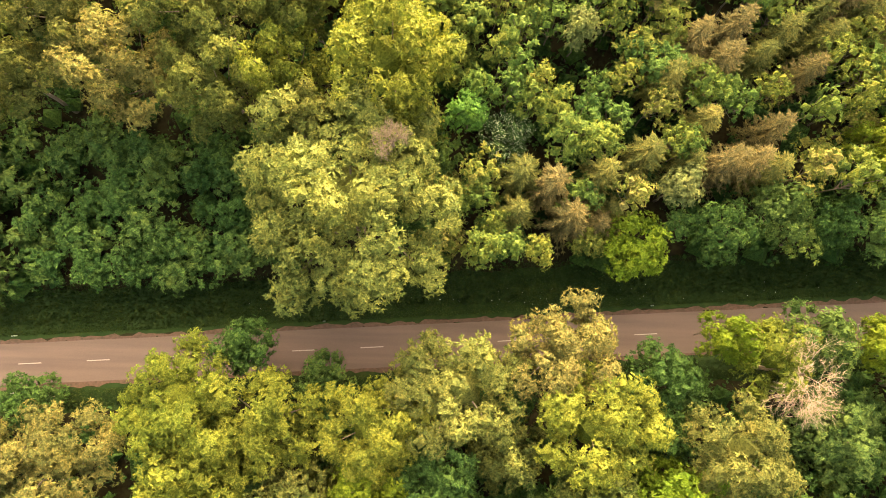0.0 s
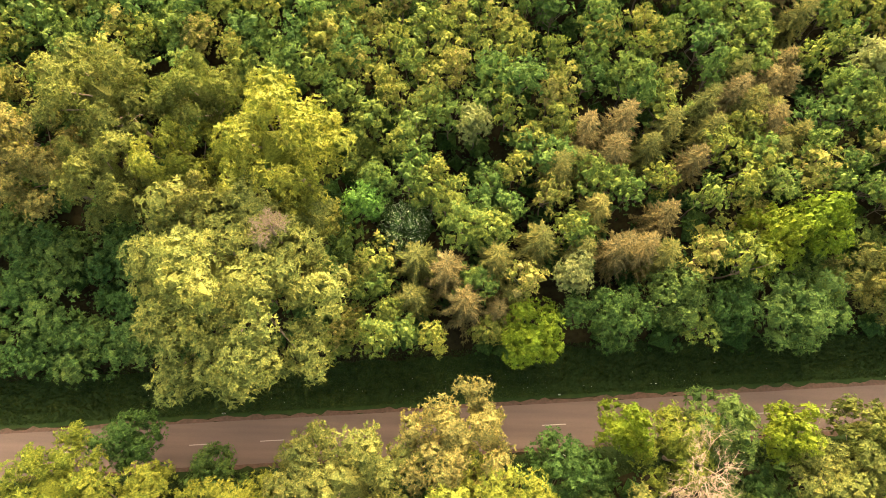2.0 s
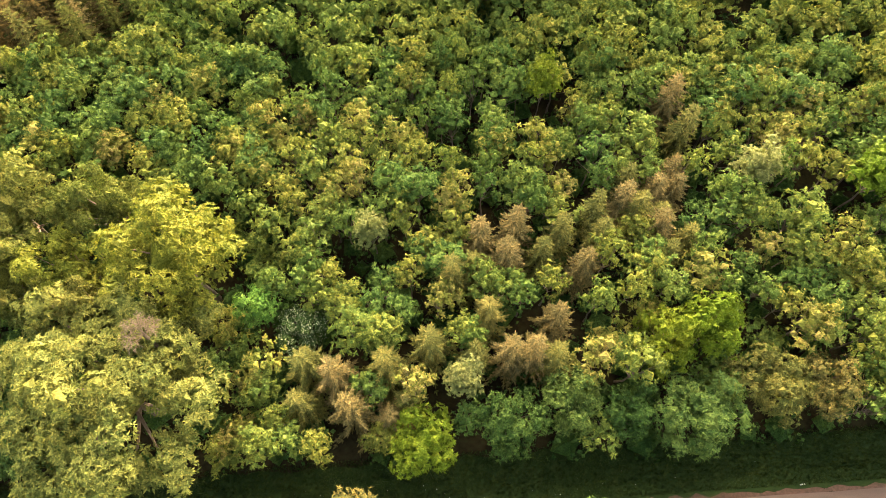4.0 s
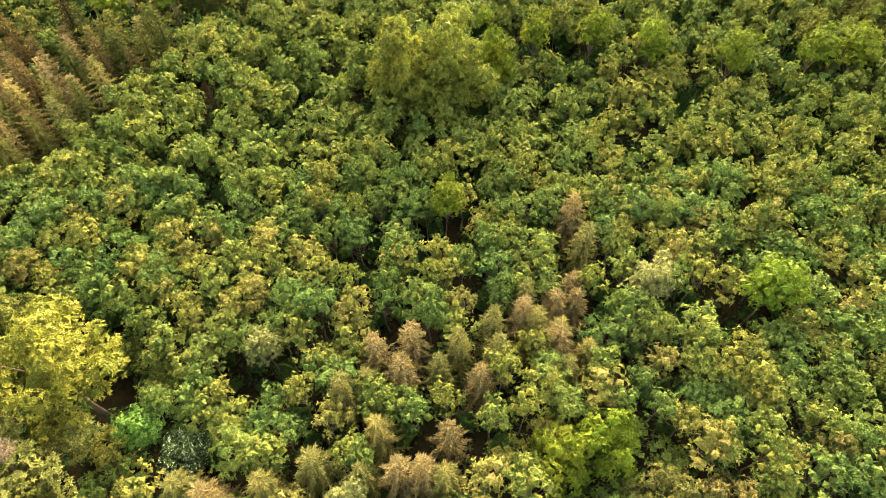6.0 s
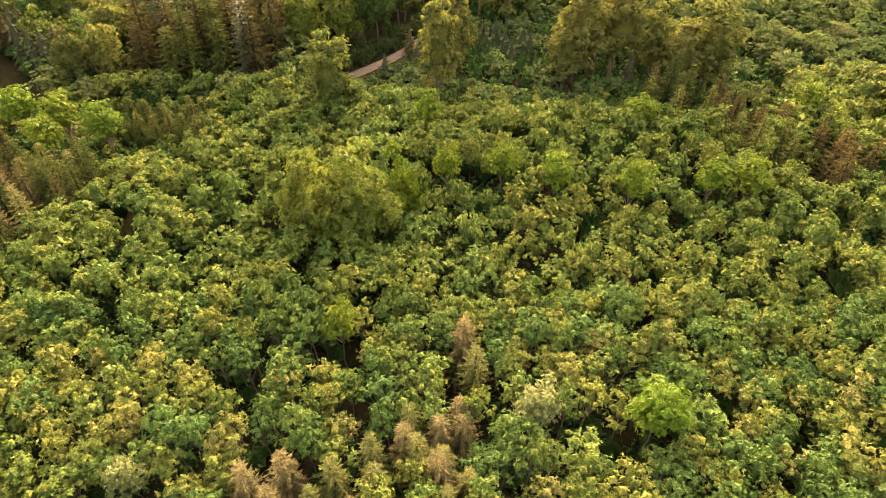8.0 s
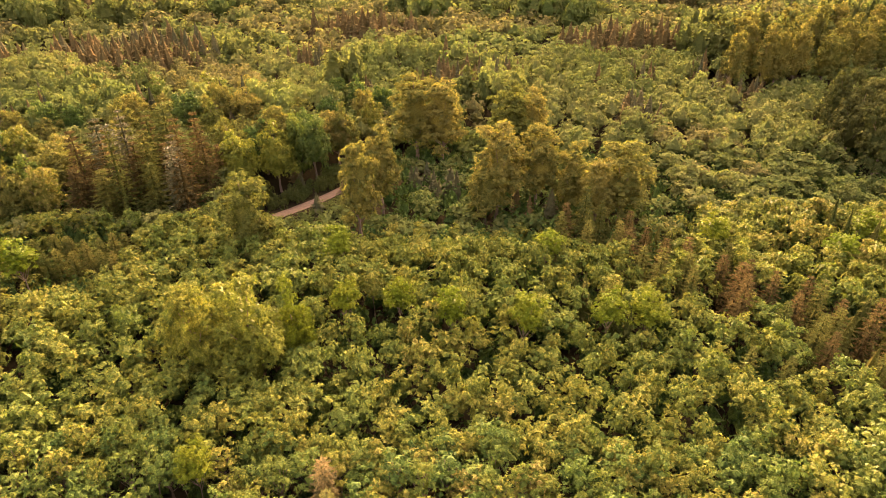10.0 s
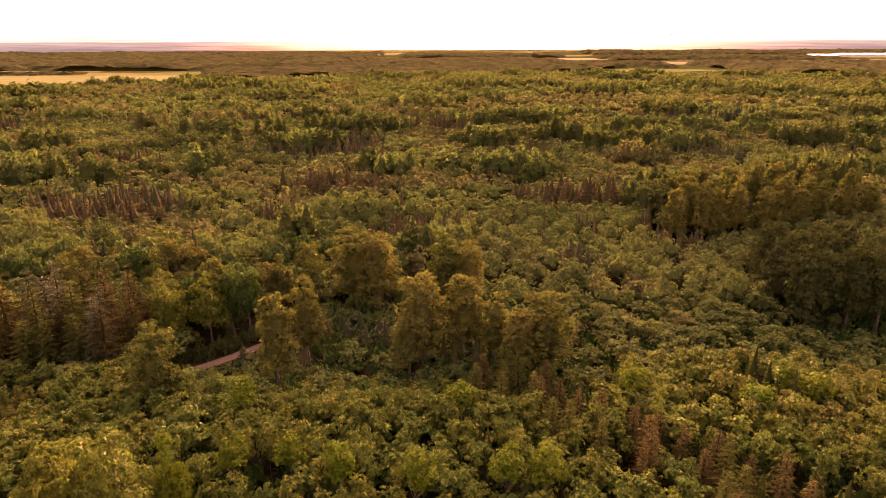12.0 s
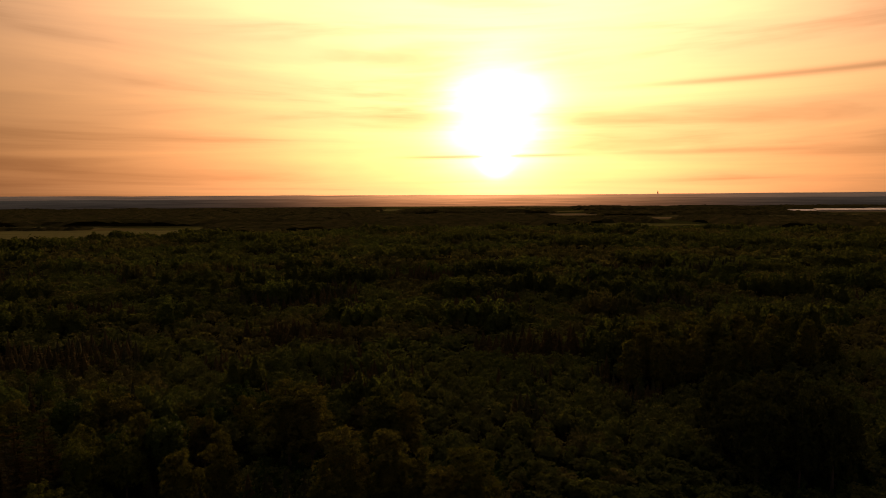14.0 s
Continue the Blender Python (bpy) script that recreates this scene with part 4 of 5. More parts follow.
def free(x, y, room):
    d = y - road_mid(x)
    if -130 < x < 190 and -5.0 - 0.6 * room < d < 9.2 + 0.4 * room:
        return False
    if any((x - hx) ** 2 + (y - hy) ** 2 < 9.0 for hx, hy in HOLES):
        return False
    if 20 < x < 62 and 138 < y < 188 and abs((y - 147) - (x - 30) * 0.95) < 6.5 and 28 < x < 47:
        return False
    return all((x - tx) ** 2 + (y - ty) ** 2 > (tr * 0.62 + room * 0.45) ** 2 for tx, ty, tr in NEAR_TAKEN.get((int(x // 30), int(y // 30)), ()))


NEAR_TAKEN = {}
for tx, ty, tr in TAKEN:
    for a in range(int((tx - 14) // 30), int((tx + 14) // 30) + 1):
        for b in range(int((ty - 14) // 30), int((ty + 14) // 30) + 1):
            NEAR_TAKEN.setdefault((a, b), []).append((tx, ty, tr))


def cap(x, y):
    """Lower growth in the clearings before the tall groups, and along the track."""
    best = 99.0
    for x0, x1, y0, y1, h in ((52, 140, 122, 182, 6.5), (-48, 18, 134, 150, 8.0), (31, 62, 132, 186, 4.0), (-42, 6, 101, 132, 6.0), (188, 250, 128, 168, 8.0), (185, 300, 212, 262, 9.0), (60, 130, 186, 205, 8.0)):
        out = max(x0 - x, x - x1, y0 - y, y - y1) / 9.0
        best = min(best, h + 9.0 * step(out, -0.6, 1.0) + (60 if out > 1 else 0))
    return best


def step(v, a, b):
    t = min(1.0, max(0.0, (v - a) / (b - a)))
    return t * t * (3 - 2 * t)


def spots(y0, y1, spacing, seed):
    """Places of a jittered hexagonal grid within the ground that comes into view."""
    r = np.random.default_rng(seed)
    k, y = 0, y0
    while y < y1:
        left = min(-60.0, 75 - 0.80 * max(y, 0) - 20) if y < 130 else 78 - 0.75 * y - 15
        right = 112 if y < 40 else 120 + 0.75 * y + 10
        x = left + (k % 2) * spacing / 2
        while x < right:
            yield x + r.normal(0, spacing * 0.26), y + r.normal(0, spacing * 0.26), r
            x += spacing
        y += spacing * 0.87
        k += 1


def moved(x, y, turn, sr, sz):
    """Place, turn and size of a tree; one that stays low keeps its crown's shape and sits nearer the ground."""
    c, s = math.cos(turn), math.sin(turn)
    tall = max(sz, 0.82)
    return np.array([[c * sr, -s * sr, 0, x], [s * sr, c * sr, 0, y], [0, 0, tall, 14.0 * (sz - tall)]])


def low_shapes():
    """Simpler shapes for the forest beyond: leafy lumps and pointed conifers."""
    made = {}
    for v in range(5):
        made["mid", v] = broad_crown(900 + v, 3.1, 8.6, 4.6, 8, 0.98, 2.5, 0.52, 0.43, depth=1.1, each=3)[0]
        made["midc", v] = cluster_conifer(920 + v, 15.0, 2.7, 100, 1.55)
        made["farc", v] = cluster_conifer(930 + v, 15.0, 2.6, 46, 1.7)
        made["far", v] = cluster_crown(940 + v, 3.2, 9.4, 4.2, 12, 1.3, 140, 1.08, 0.84)
        made["vast", v] = cluster_crown(960 + v, 3.8, 10.2, 3.6, 7, 1.8, 20, 3.2, 2.6)
        made["wide", v] = cluster_crown(980 + v, 3.0, 9.6, 4.0, 9, 1.5, 44, 1.8, 1.4)
    return made


LOW = low_shapes()
for v in range(5):
    LOW["hang", v] = cluster_crown(990 + v, 3.2, 8.4, 8.0, 16, 1.6, 130, 1.5, 1.15)
# groves that rise above the rest: middle, half width, half depth, height, kind of tree and tone
GROVES = (
    (165, 300, 40, 9, 18, "conifer", "needle_brown"), (-53, 268, 24, 10, 17, "conifer", "needle_brown"), (383, 603, 32, 10, 20, "conifer", "needle_dark"), (375, 466, 28, 14, 22, "broad", "green"),
    (195, 490, 20, 12, 23, "broad", "green"), (-161, 573, 14, 9, 21, "broad", "olive"), (-97, 572, 26, 10, 21, "broad", "olive"), (-40, 518, 14, 10, 24, "broad", "green"),
)
GROVES += (
    (-109, 400, 30, 9, 15, "conifer", "needle_olive"), (88, 219, 6, 5, 18, "broad", "green"), (232, 400, 22, 9, 19, "broad", "olive"), (300, 330, 26, 14, 22, "broad", "green"),
    (40, 330, 26, 10, 16, "conifer", "needle_olive"), (-180, 330, 20, 12, 19, "broad", "olive"), (100, 560, 30, 12, 18, "conifer", "needle_olive"), (480, 380, 30, 16, 22, "broad", "green"),
)


def grove_at(x, y):
    for gx, gy, rx, ry, top, kind, tone in GROVES:
        if ((x - gx) / rx) ** 2 + ((y - gy) / ry) ** 2 < 1.0 + 0.5 * lumpy(x, y, 9, 3):
            return top, kind, tone
    return None
YOUNG_THINGS = 0
stuff = {}


def in_grove(x, y, r):
    """Plants a tree of a named grove; says whether it did."""
    found = grove_at(x, y)
    if not found:
        return False
    top, kind, tone = found
    tone = {"green": "far_green", "olive": "far_olive", "needle_dark": "far_dark"}.get(tone, "far_brown")
    top *= r.uniform(1.05, 1.35)
    if kind == "conifer":
        for _ in range(2):
            heap("conifer_growth", tone).placed(LOW["midc", int(r.integers(0, 5))], moved(x + r.uniform(-3, 3), y + r.uniform(-3, 3), r.uniform(0, 6.3), r.uniform(1.6, 2.2), top * r.uniform(0.7, 0.95) / 15), r.random())
    else:
        heap("wood", tone).placed(LOW["hang", int(r.integers(0, 5))], moved(x, y, r.uniform(0, 6.3), r.uniform(0.9, 1.3), top / 17.2), r.random())
    return True


def tall_wall(x, y, r):
    """Plants a high old tree where the forest has a stand of them; says whether it did."""
    if y < 235 or cap(x, y) < 30 or lumpy(x, y * 1.15, 55, 26) + 0.35 * lumpy(x, y, 17, 27) < 0.38:
        return False
    heap("wood", "far_green" if lumpy(x, y, 40, 28) > -0.1 else "far_mixed").placed(LOW["hang", int(r.integers(0, 5))], moved(x, y, r.uniform(0, 6.3), r.uniform(1.15, 1.6), r.uniform(20, 27) / 17.2), 0.15 + 0.5 * r.random())
    return True


def heap(name, tone):
    return stuff.setdefault((name, tone), Soup())


for x, y, r in spots(-30.0, 62.0, 3.85, 31):
    room = 2.4
    if not free(x, y, room):
        continue
    dark = x < -12 and y < 22
    top = r.uniform(6.5, 9.0) if dark else r.uniform(11.8, 14.6) + 1.6 * lumpy(x, y, 18, 1)
    top = min(top, r.uniform(6.0, 9.0)) if under(x, y) else top
    rad = r.uniform(2.3, 3.6)
    v = int(r.integers(0, 6))
    if dark or y < 0:
        tone = "green"
    else:
        tone = "mixed"
    if 10 < x < 66 and abs((y - 13) - (x - 15) * 0.60) < 8.5 and r.random() < 0.34:
        tree("conifer", "needle_olive" if r.random() < 0.65 else "needle_brown", x, y, top - 0.3, r.uniform(2.7, 3.6), v % 3, r.uniform(0, 6.3))
        continue
    if 8 < x < 92 and 8 < y < 60 and YOUNG_THINGS < 290:
        tree("young", tone, x, y, top, rad, v, r.uniform(0, 6.3))
        YOUNG_THINGS += 1
    else:
        plain = x < -45 or y < -12
        crown, trunk, cr, ch = (LOW["mid", v % 5], None, 3.5, 13.6) if plain else shape("young", v)
        heap("thicket", tone).placed(crown, moved(x, y, r.uniform(0, 6.3), rad / cr, top / ch), r.random())
for x, y, r in spots(62.0, 135.0, 4.4, 32):
    if not free(x, y, 2.4):
        continue
    needles = x > 105 and lumpy(x, y, 26, 2) > 0.3
    top = min(r.uniform(11.6, 14.8) + 1.6 * lumpy(x, y, 22, 1), cap(x, y) + r.uniform(-1.0, 1.5))
    rad = r.uniform(2.7, 3.9)
    if needles:
        heap("conifer_growth", "fir").placed(LOW["midc", int(r.integers(0, 5))], moved(x, y, r.uniform(0, 6.3), rad / 3.2, (top + 1) / 15), r.random())
    else:
        heap("thicket", "mixed").placed(LOW["mid", int(r.integers(0, 5))], moved(x, y, r.uniform(0, 6.3), rad / 3.5, top / 13.6), 0.42 + 0.38 * r.random() + 0.3 * max(0.0, lumpy(x, y, 45, 19) + 0.3))
for x, y, r in spots(135.0, 280.0, 5.9, 33):
    if not free(x, y, 2.8):
        continue
    if in_grove(x, y, r):
        continue
    if tall_wall(x, y, r):
        continue
    patch = lumpy(x, y, 45, 3) + 0.5 * lumpy(x, y, 14, 13)
    top = r.uniform(9.5, 13.5) + 5.0 * step(lumpy(x, y, 38, 4), 0.0, 0.7) + 1.5 * lumpy(x, y, 12, 14)
    top = min(top, cap(x, y) + r.uniform(-1.5, 1.5))
    rad = r.uniform(3.2, 4.8)
    if patch > 0.36:
        heap("conifer_growth", "far_dark" if r.random() < 0.5 else "far_brown").placed(LOW["midc", int(r.integers(0, 5))], moved(x, y, r.uniform(0, 6.3), rad / 3.2, (top + 2.5) / 15), 0.52 + 0.30 * r.random() + 0.4 * lumpy(x, y, 50, 21))
    else:
        heap("wood", "far_mixed" if patch > -0.4 else "far_olive").placed(LOW["mid" if y < 175 else "far", int(r.integers(0, 5))], moved(x, y, r.uniform(0, 6.3), rad / (3.5 if y < 175 else 4.1), top / 14), 0.52 + 0.30 * r.random() + 0.4 * lumpy(x, y, 50, 21))
for x, y, r in spots(280.0, 640.0, 7.8, 34):
    if in_grove(x, y, r):
        continue
    if tall_wall(x, y, r):
        continue
    patch = lumpy(x, y, 75, 5) + 0.5 * lumpy(x, y, 22, 15) - 0.12
    tall = lumpy(x, y, 60, 6) + 0.4 * lumpy(x, y, 20, 16)
    top = r.uniform(9.5, 13.5) + 5.0 * step(tall, 0.15, 0.65) + 2.0 * lumpy(x, y, 13, 23)
    rad = r.uniform(3.4, 5.6)
    if patch > 0.36:
        heap("conifer_growth", "far_brown" if r.random() < 0.5 else "far_dark").placed(LOW["farc", int(r.integers(0, 5))], moved(x, y, r.uniform(0, 6.3), rad / 2.5, (top + 3) / 15), 0.52 + 0.30 * r.random() + 0.4 * lumpy(x, y, 50, 21))
    else:
        heap("wood", "far_green" if tall > 0.3 else "far_mixed" if patch > -0.2 else "far_olive").placed(LOW["wide", int(r.integers(0, 5))], moved(x, y, r.uniform(0, 6.3), rad / 3.8, top / 14), 0.52 + 0.30 * r.random() + 0.4 * lumpy(x, y, 50, 21))


def wood_edge(x):
    """How far the near forest reaches."""
    return np.interp(x, [-900, -560, -330, 0, 300, 700, 1500], [1000, 1040, 1230, 1380, 1420, 1360, 1300])


for x, y, r in spots(640.0, 1440.0, 13.4, 35):
    if y > wood_edge(x):
        continue
    tall = lumpy(x, y, 90, 8) + 0.4 * lumpy(x, y, 30, 17)
    top = r.uniform(9.5, 18.5) + 9.0 * step(tall, 0.1, 0.6)
    rad = r.uniform(5.4, 9.0)
    heap("wood", "far_green" if tall > 0.3 else "far_mixed" if lumpy(x, y, 130, 9) > -0.1 else "far_olive").placed(LOW["vast", int(r.integers(0, 5))], moved(x, y, r.uniform(0, 6.3), rad / 5.6, top / 14.5), 0.52 + 0.30 * r.random() + 0.4 * lumpy(x, y, 50, 21))

# the forest goes on to the south and beside the road
for x0, x1, y0, y1 in ((-130, 190, -75, -34), (114, 190, -34, 38), (-130, -62, -34, 60)):
    for x in np.arange(x0, x1, 6.0):
        for y in np.arange(y0, y1, 6.0):
            r = rng0
            x2, y2 = x + r.uniform(-2, 2), y + r.uniform(-2, 2)
            if free(x2, y2, 3.0):
                heap("wood", "far_mixed" if r.random() < 0.6 else "far_green").placed(LOW["wide", int(r.integers(0, 5))], moved(x2, y2, r.uniform(0, 6.3), r.uniform(0.85, 1.2), r.uniform(0.8, 1.1)), r.random())

floor_plants = cluster_crown(1200, 1.3, 0.6, 1.0, 6, 0.6, 46, 0.42, 0.30)
for x, y, r in spots(-30.0, 70.0, 4.2, 36):
    d = y - road_mid(x)
    if not -6.0 < d < 9.8:
        heap("undergrowth", "green").placed(floor_plants, moved(x, y, r.uniform(0, 6.3), r.uniform(1.0, 1.9), r.uniform(1.2, 2.6)), 0.4 * r.random())

for x, y, r in spots(66.0, 190.0, 5.4, 38):
    if all((x - tx) ** 2 + (y - ty) ** 2 > 2.5 for tx, ty, _ in NEAR_TAKEN.get((int(x // 30), int(y // 30)), ())) and not (20 < x < 62 and y > 136):
        heap("undergrowth", "green").placed(floor_plants, moved(x, y, r.uniform(0, 6.3), r.uniform(1.6, 2.6), r.uniform(2.0, 4.0)), 0.5 * r.random())

TRACK_LINE = ((22.0, 141.0), (36.0, 152.0), (43.0, 158.5), (50.0, 167.0), (56.0, 177.0), (60.0, 190.0))


def off_track(x, y):
    """Distance from the track's middle line, below zero on its near side."""
    best = 99.0
    for (ax, ay), (bx, by) in zip(TRACK_LINE, TRACK_LINE[1:]):
        ln = math.hypot(bx - ax, by - ay)
        ux, uy = (bx - ax) / ln, (by - ay) / ln
        s = min(ln, max(0.0, (x - ax) * ux + (y - ay) * uy))
        gap = math.hypot(x - ax - s * ux, y - ay - s * uy)
        if gap < abs(best):
            best = gap if ux * (y - ay) - uy * (x - ax) > 0 else -gap
    return best


for x, y, r in spots(136.0, 192.0, 2.3, 37):
    if 14 < x < 68:
        gap = off_track(x, y)
        if 2.4 < gap < 9.0:
            heap("undergrowth", "far_green").placed(LOW["mid", int(r.integers(0, 5))], moved(x, y, r.uniform(0, 6.3), r.uniform(0.4, 0.6), r.uniform(0.22, 0.45)), 0.5 * r.random())
        elif -8.0 < gap < -3.2:
            heap("undergrowth", "far_green").placed(floor_plants, moved(x, y, r.uniform(0, 6.3), r.uniform(0.9, 1.3), r.uniform(0.85, 1.0)), 0.5 * r.random())

STUFF_WORDS = {
    "undergrowth": ("low dark green bramble and fern undergrowth below the trees", "undergrowth"),
    "thicket": ("dense young broadleaf thicket, green to yellow-green crowns", "thicket"), "conifer_growth": ("young conifers, olive and rust-brown, among broadleaf trees", "conifers"),
    "wood": ("wide mixed broadleaf forest stretching towards the horizon", "forest"),
}
for (name, tone), soup in stuff.items():
    if soup.v:
        tagged(new(name, soup.mesh(name, LEAF[tone])), STUFF_WORDS[name][0], STUFF_WORDS[name][1], kind="stuff")


# ---- the distance ----
def far_wood(label, x0, x1, y0, y1, top, seed, cell=15.0, ragged=0.35):
    """A distant wood: one bumpy canopy with an uneven rim."""
    r = np.random.default_rng(seed)
    xs, ys = np.arange(x0, x1, cell), np.arange(y0, y1, cell)
    gx, gy = np.meshgrid(xs, ys, indexing="ij")
    fall = np.minimum.reduce([gx - x0, x1 - cell - gx, gy - y0, y1 - cell - gy]) / 160
    rim = np.array([[lumpy(a, b, 150, seed) for b in ys] for a in xs])
    inside = (fall + ragged * rim) > 0.03
    z = np.where(inside, (top + 4.5 * rim) * np.clip((fall + ragged * rim) / 0.30, 0.05, 1.0) ** 0.6 + r.normal(0, 2.0, gx.shape), -1.0)
    gx, gy = gx + r.normal(0, cell * 0.2, gx.shape), gy + r.normal(0, cell * 0.2, gx.shape)
    m = len(ys)
    i, j = np.meshgrid(np.arange(len(xs) - 1), np.arange(m - 1), indexing="ij")
    keep = inside[:-1, :-1] | inside[1:, :-1] | inside[:-1, 1:] | inside[1:, 1:]
    i, j = i[keep], j[keep]
    faces = np.stack([i * m + j, (i + 1) * m + j, (i + 1) * m + j + 1, i * m + j + 1], -1)
    soup = Soup().add(np.stack([gx, gy, z], -1).reshape(-1, 3), faces, r.random(len(faces)))
    tagged(new("far_wood", soup.mesh("far_wood", FAR_WOOD)), label, "wood", kind="stuff")


far_wood("dark belt of distant wood beyond the fields", -2700, -150, 1780, 3400, 17, 41)
far_wood("dark distant wood on the plain", -150, 560, 1700, 2500, 14, 42)
far_wood("dark distant wood beyond the forest edge", -470, 260, 1400, 1790, 13, 49)
far_wood("dark distant wood on the plain", 900, 3000, 1500, 2150, 15, 43)
far_wood("dark distant wood on the plain", 760, 1700, 2480, 2800, 15, 46)
far_wood("small distant wood between pale fields", 520, 820, 1850, 2120, 14, 44)
far_wood("small distant wood between pale fields", -100, 700, 2900, 3300, 14, 47)
far_wood("dark distant wood on the plain", 900, 3400, 3250, 3900, 15, 48)
far_wood("hedge trees along a distant pale field", -1500, -760, 1560, 1640, 10, 45, 10.0, 0.2)


def field(label, corners, mat):
    """A field on the plain, with a slightly raised even surface."""
    ring = np.array(corners, float)
    n = len(ring)
    soup = Soup().add(np.r_[np.c_[ring, np.full(n, 0.35)], np.c_[ring, np.full(n, -0.2)]], np.array([[i, (i + 1) % n, n + (i + 1) % n, n + i] for i in range(n)]))
    soup.f.append(np.arange(n)[None])
    soup.t.append(np.zeros(1))
    tagged(new("field", soup.mesh("field", mat)), label, "field", kind="structure")


def crop_build(base):
    def build(n):
        pos = n.add("ShaderNodeNewGeometry").outputs["Position"]
        a = n.noise(n.vec("MULTIPLY", pos, (0.01, 0.05, 0.0)), 1.0, 4.0)
        return n.add("ShaderNodeBsdfDiffuse", {"Color": n.ramp(a, [(0.3, tuple(0.8 * v for v in base)), (0.7, tuple(1.2 * v for v in base))])}).outputs[0]

    return build


MEADOW, STUBBLE = material("meadow", crop_build((0.120, 0.130, 0.055))), material("stubble", crop_build((0.17, 0.15, 0.085)))
field("pale green meadow beyond the forest edge", [(-600, 1130), (-420, 1330), (-520, 1560), (-900, 1540), (-1150, 1480), (-900, 1220)], MEADOW)
field("pale green meadow beyond the forest edge", [(-1500, 1700), (-820, 1660), (-800, 1760), (-1600, 1780)], MEADOW)
field("pale stubble field far off on the plain", [(840, 2180), (1180, 2190), (1260, 2330), (800, 2300)], STUBBLE)
field("pale stubble field far off on the plain", [(700, 2400), (1500, 2380), (1600, 2460), (680, 2470)], MEADOW)
field("pale stubble field far off on the plain", [(1300, 2850), (2600, 2800), (2700, 3180), (1500, 3200)], STUBBLE)
field("pale stubble field far off on the plain", [(560, 2550), (820, 2560), (800, 2820), (500, 2800)], STUBBLE)
field("pale green meadow far off on the plain", [(-900, 3450), (500, 3420), (700, 3900), (-1000, 3900)], MEADOW)


def far_ridge():
    """Low land along the horizon, all round, its evening haze painted as emission, brighter towards the sun."""
    def build(n):
        pos = n.add("ShaderNodeNewGeometry").outputs["Position"]
        streak = n.noise(n.vec("MULTIPLY", pos, (0.0022, 0.0022, 0.09)), 1.0, 5.0, 0.6)
        col = n.ramp(streak, [(0.35, (0.06, 0.052, 0.040)), (0.65, (0.13, 0.11, 0.085))])
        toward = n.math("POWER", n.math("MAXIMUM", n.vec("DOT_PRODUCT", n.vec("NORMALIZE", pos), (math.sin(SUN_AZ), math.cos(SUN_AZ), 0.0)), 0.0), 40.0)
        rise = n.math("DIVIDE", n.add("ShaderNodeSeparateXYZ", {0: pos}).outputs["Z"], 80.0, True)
        # painted haze: dull all round, bright orange below the sun, weaker at the foot
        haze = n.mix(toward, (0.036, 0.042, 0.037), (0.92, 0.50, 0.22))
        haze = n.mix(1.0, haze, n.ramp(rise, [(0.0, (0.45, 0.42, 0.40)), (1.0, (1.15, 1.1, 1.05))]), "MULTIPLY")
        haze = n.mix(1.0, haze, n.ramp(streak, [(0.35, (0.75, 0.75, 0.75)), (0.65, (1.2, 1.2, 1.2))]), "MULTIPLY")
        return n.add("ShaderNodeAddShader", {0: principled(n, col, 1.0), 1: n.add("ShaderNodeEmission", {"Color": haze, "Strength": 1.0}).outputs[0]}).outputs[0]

    turn = np.linspace(0, 2 * np.pi, 241)[:-1]
    high = np.array([85 + 12 * step(math.atan2(math.cos(a), math.sin(a)), 0.15, 0.75) * step(math.sin(a), 0.0, 0.5) + 3 * noise.noise(Vector((3 * math.cos(a), 3 * math.sin(a), 2.0))) + 3 * noise.noise(Vector((20 * math.cos(a), 20 * math.sin(a), 5.0))) for a in turn])
    ring = np.c_[100 + 4700 * np.cos(turn), 4700 * np.sin(turn)]
    back = np.c_[100 + 4880 * np.cos(turn), 4880 * np.sin(turn)]
    verts = np.r_[np.c_[ring, np.full(240, -1.0)], np.c_[ring * 0.995 + back * 0.005, high * 0.7], np.c_[back, high]]
    i = np.arange(240)
    k = (i + 1) % 240
    soup = Soup().add(verts, np.r_[np.c_[i, k, 240 + k, 240 + i], np.c_[240 + i, 240 + k, 480 + k, 480 + i]])
    tagged(new("backdrop", soup.mesh("backdrop", material("land_painted_haze", build))), "low land along the horizon with haze painted on as a glow", "backdrop", kind="structure")


far_ridge()


def block(x0, x1, y0, y1, z0, z1):
    v = np.array([(x, y, z) for z in (z0, z1) for y in (y0, y1) for x in (x0, x1)], float)
    return v, np.array([(0, 1, 3, 2), (4, 6, 7, 5), (0, 4, 5, 1), (1, 5, 7, 3), (3, 7, 6, 2), (2, 6, 4, 0)])


def far_hall(x, y, long, deep, high):
    """A long low hall with a shallow pitched roof."""
    ob = tagged(new("distant_hall"), "long low pale hall on the distant plain", "building", "distant halls")
    ob.location = (x, y, 0)
    part("wall", Soup().add(*block(-long / 2, long / 2, -deep / 2, deep / 2, -0.5, high)).mesh("wall", PALE_WALL), ob)
    e = 1.0
    v = np.array([(sx * (long / 2 + e), sy * (deep / 2 + e), high) for sx in (-1, 1) for sy in (-1, 0, 1)], float)
    v[1, 2] = v[4, 2] = high + deep * 0.16
    v = np.r_[v, v - np.array([0, 0, 0.6])]
    f4 = np.array([(0, 3, 4, 1), (1, 4, 5, 2), (6, 7, 10, 9), (7, 8, 11, 10), (0, 6, 9, 3), (2, 5, 11, 8), (0, 1, 7, 6), (1, 2, 8, 7), (3, 9, 10, 4), (4, 10, 11, 5)])
    part("roof", Soup().add(v, f4).mesh("roof", ROOF), ob, "bright sheet roof")


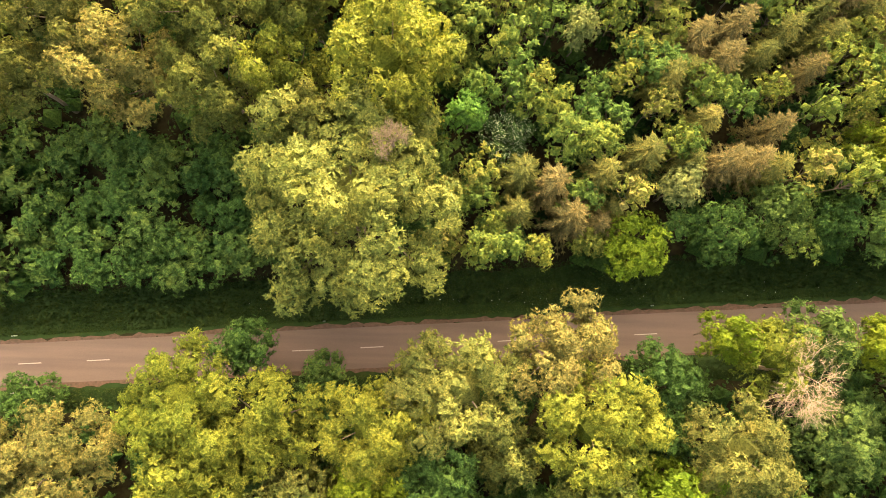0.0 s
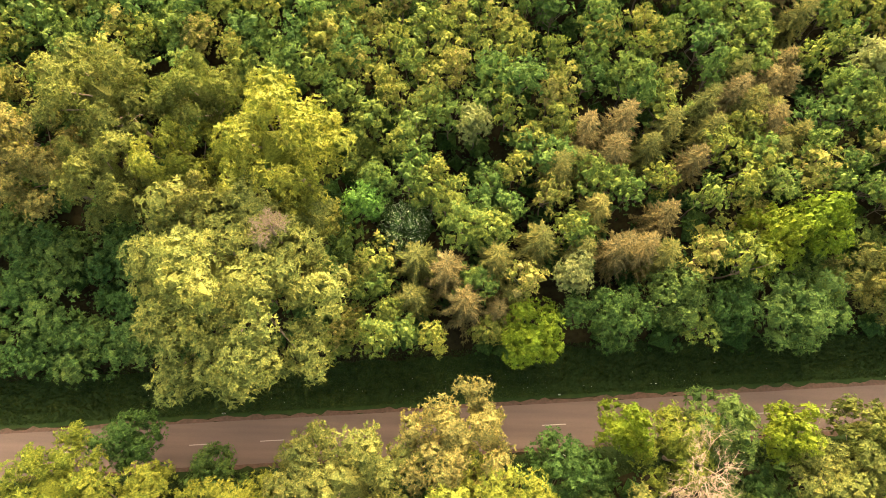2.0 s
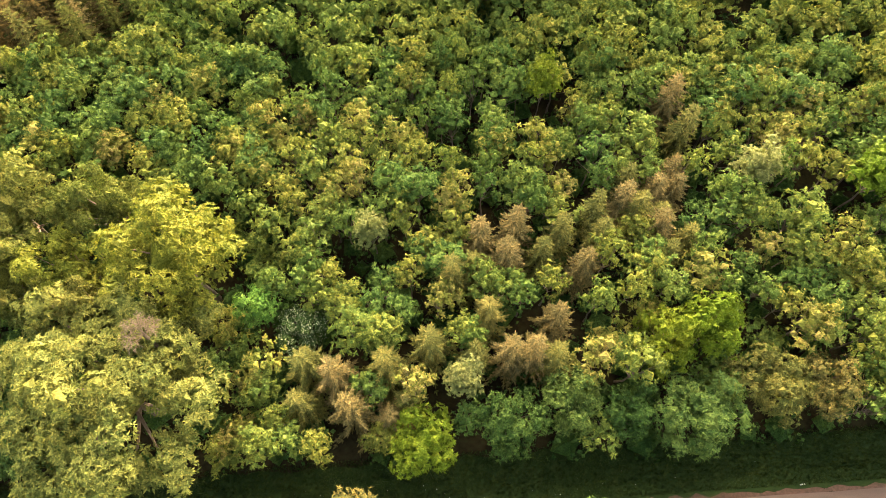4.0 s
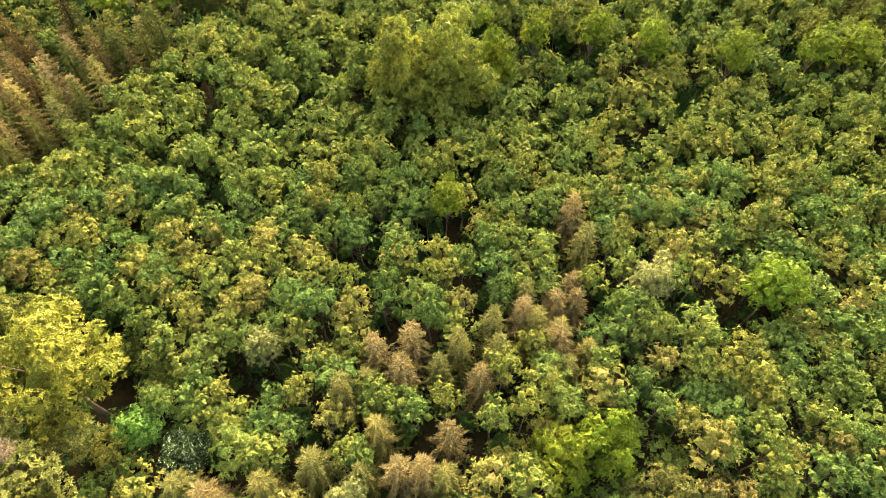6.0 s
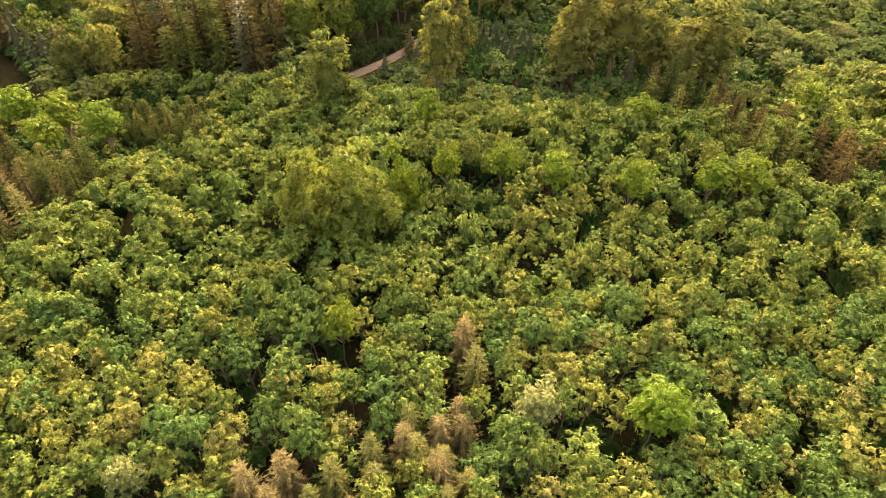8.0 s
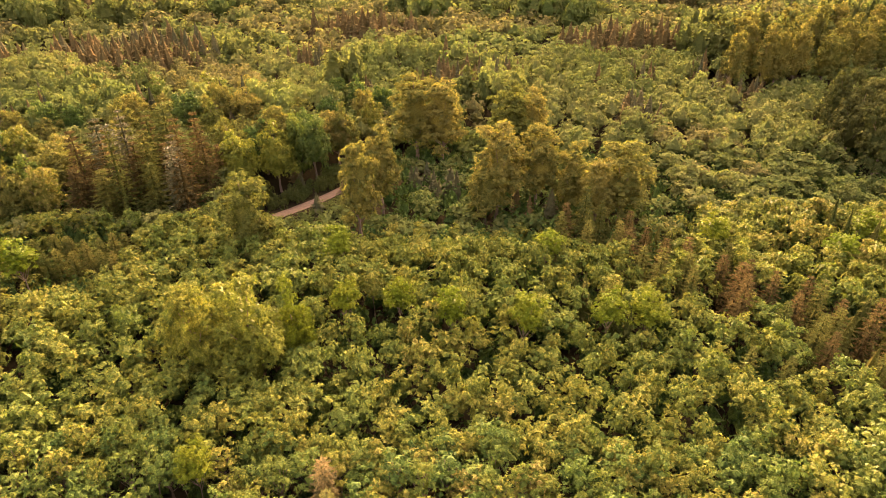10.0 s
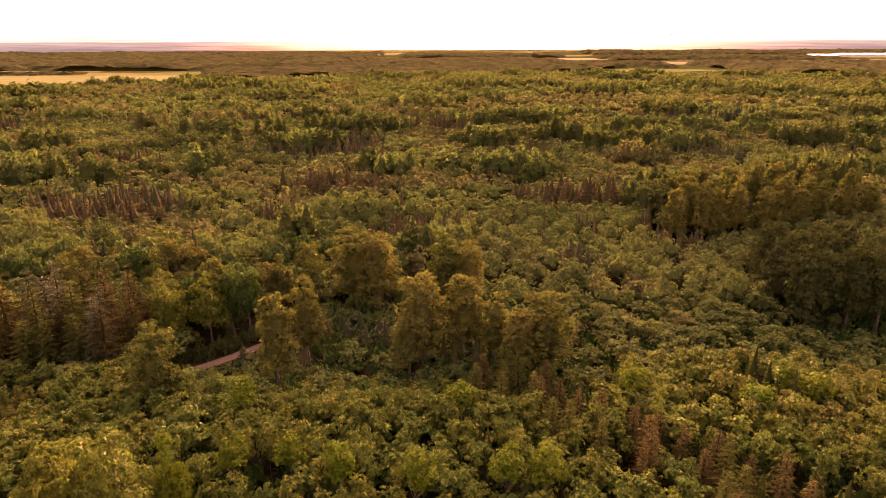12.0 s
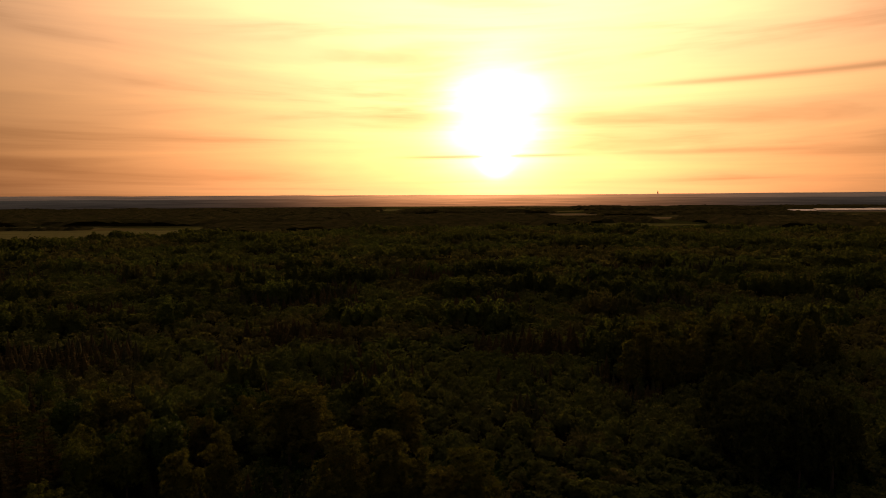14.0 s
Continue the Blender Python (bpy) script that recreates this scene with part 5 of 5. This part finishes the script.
for x, y, long, deep in ((2080, 2990, 330, 50), (2330, 3050, 260, 50), (1800, 2900, 120, 40), (1230, 3300, 60, 30), (-250, 2350, 40, 20), (-330, 2400, 30, 20)):
    far_hall(x, y, long, deep, 7)


def far_tower(x, y, top):
    """A slim tower that stands up against the sky on the horizon."""
    ob = tagged(new("distant_tower"), "slim dark tower standing on the far horizon", "tower")
    ob.location = (x, y, 0)
    part("shaft", Soup().add(*tube([(0, 0, -1), (0, 0, top * 0.85), (0, 0, top * 0.86)], [5.0, 4.0, 1.0], 8)).mesh("shaft", PALE_WALL), ob)
    part("spire", Soup().add(*tube([(0, 0, top * 0.85), (0, 0, top * 0.9), (0, 0, top)], [5.0, 3.6, 0.3], 8)).mesh("spire", BLACK), ob, "dark pointed roof")


far_tower(1728, 4600, 113)


# ---- small things by the road ----
def delineator(x, side):
    y = road_mid(x) + side * 3.7
    ob = tagged(new("delineator_post"), "white plastic roadside marker post with black band", "marker post", "roadside marker posts")
    ob.location = (x, y, 0.04)
    part("post", Soup().add(*tube([(0, 0, -0.1), (0, 0, 0.72), (0, 0, 1.02), (0, 0.02, 1.08)], [0.075, 0.07, 0.065, 0.02], 6)).mesh("post", PLASTIC), ob)
    part("band", Soup().add(*tube([(0, 0, 0.74), (0, 0, 0.96)], [0.0735, 0.071], 6)).mesh("band", BLACK), ob, "black band")


for x in (-52.5, -11.9, 31.0, 73.5):
    delineator(x, 1)
    delineator(x + 0.4, -1)


def verge_growth():
    r = np.random.default_rng(51)
    n = 70000
    x = r.uniform(-60, 100, n)
    off = np.where(r.random(n) < 0.72, 3.7 + 6.5 * r.random(n) ** 1.2, -3.7 - 2.5 * r.random(n))
    at = np.c_[x, road_mid(x) + off, np.full(n, 0.04)]
    way = unit(r.normal(size=(n, 3)) * np.array([0.55, 0.55, 0.1]) + np.array([0, 0, 1.0]))
    side = unit(np.cross(way, r.normal(size=(n, 3))))
    ln = r.uniform(0.18, 0.55, (n, 1)) * np.where(np.abs(off) > 5, 1.2, 0.7)[:, None]
    verts = np.stack([at - side * 0.07, at + side * 0.07, at + way * ln], 1).reshape(-1, 3)
    tagged(new("verge_grass", Soup().add(verts, np.arange(3 * n).reshape(-1, 3)).mesh("verge_grass", BLADE)), "long grass and herbs on the road verge, darkened for shade", "grass", kind="stuff")
    soup = Soup()
    for _ in range(60):
        x = r.normal(24, 22)
        off = 4.2 + 2.6 * r.random()
        c = np.array([x, road_mid(x) + off, r.uniform(0.3, 0.6)])
        turn = np.arange(5) * 2 * np.pi / 5 + r.random()
        s = r.uniform(0.025, 0.05)
        ring = c + np.c_[np.cos(turn), np.sin(turn), np.full(5, 0.3)] * s
        soup.add(np.r_[ring, [c], [c - np.array([0, 0, c[2] - 0.04])], [c - np.array([0.02, 0, c[2] - 0.04])]], np.array([(0, 1, 5), (1, 2, 5), (2, 3, 5), (3, 4, 5), (4, 0, 5), (5, 6, 7)]))
    tagged(new("wild_flowers", soup.mesh("wild_flowers", PETAL)), "small white wild flowers scattered in the verge", "flowers", kind="stuff")


verge_growth()
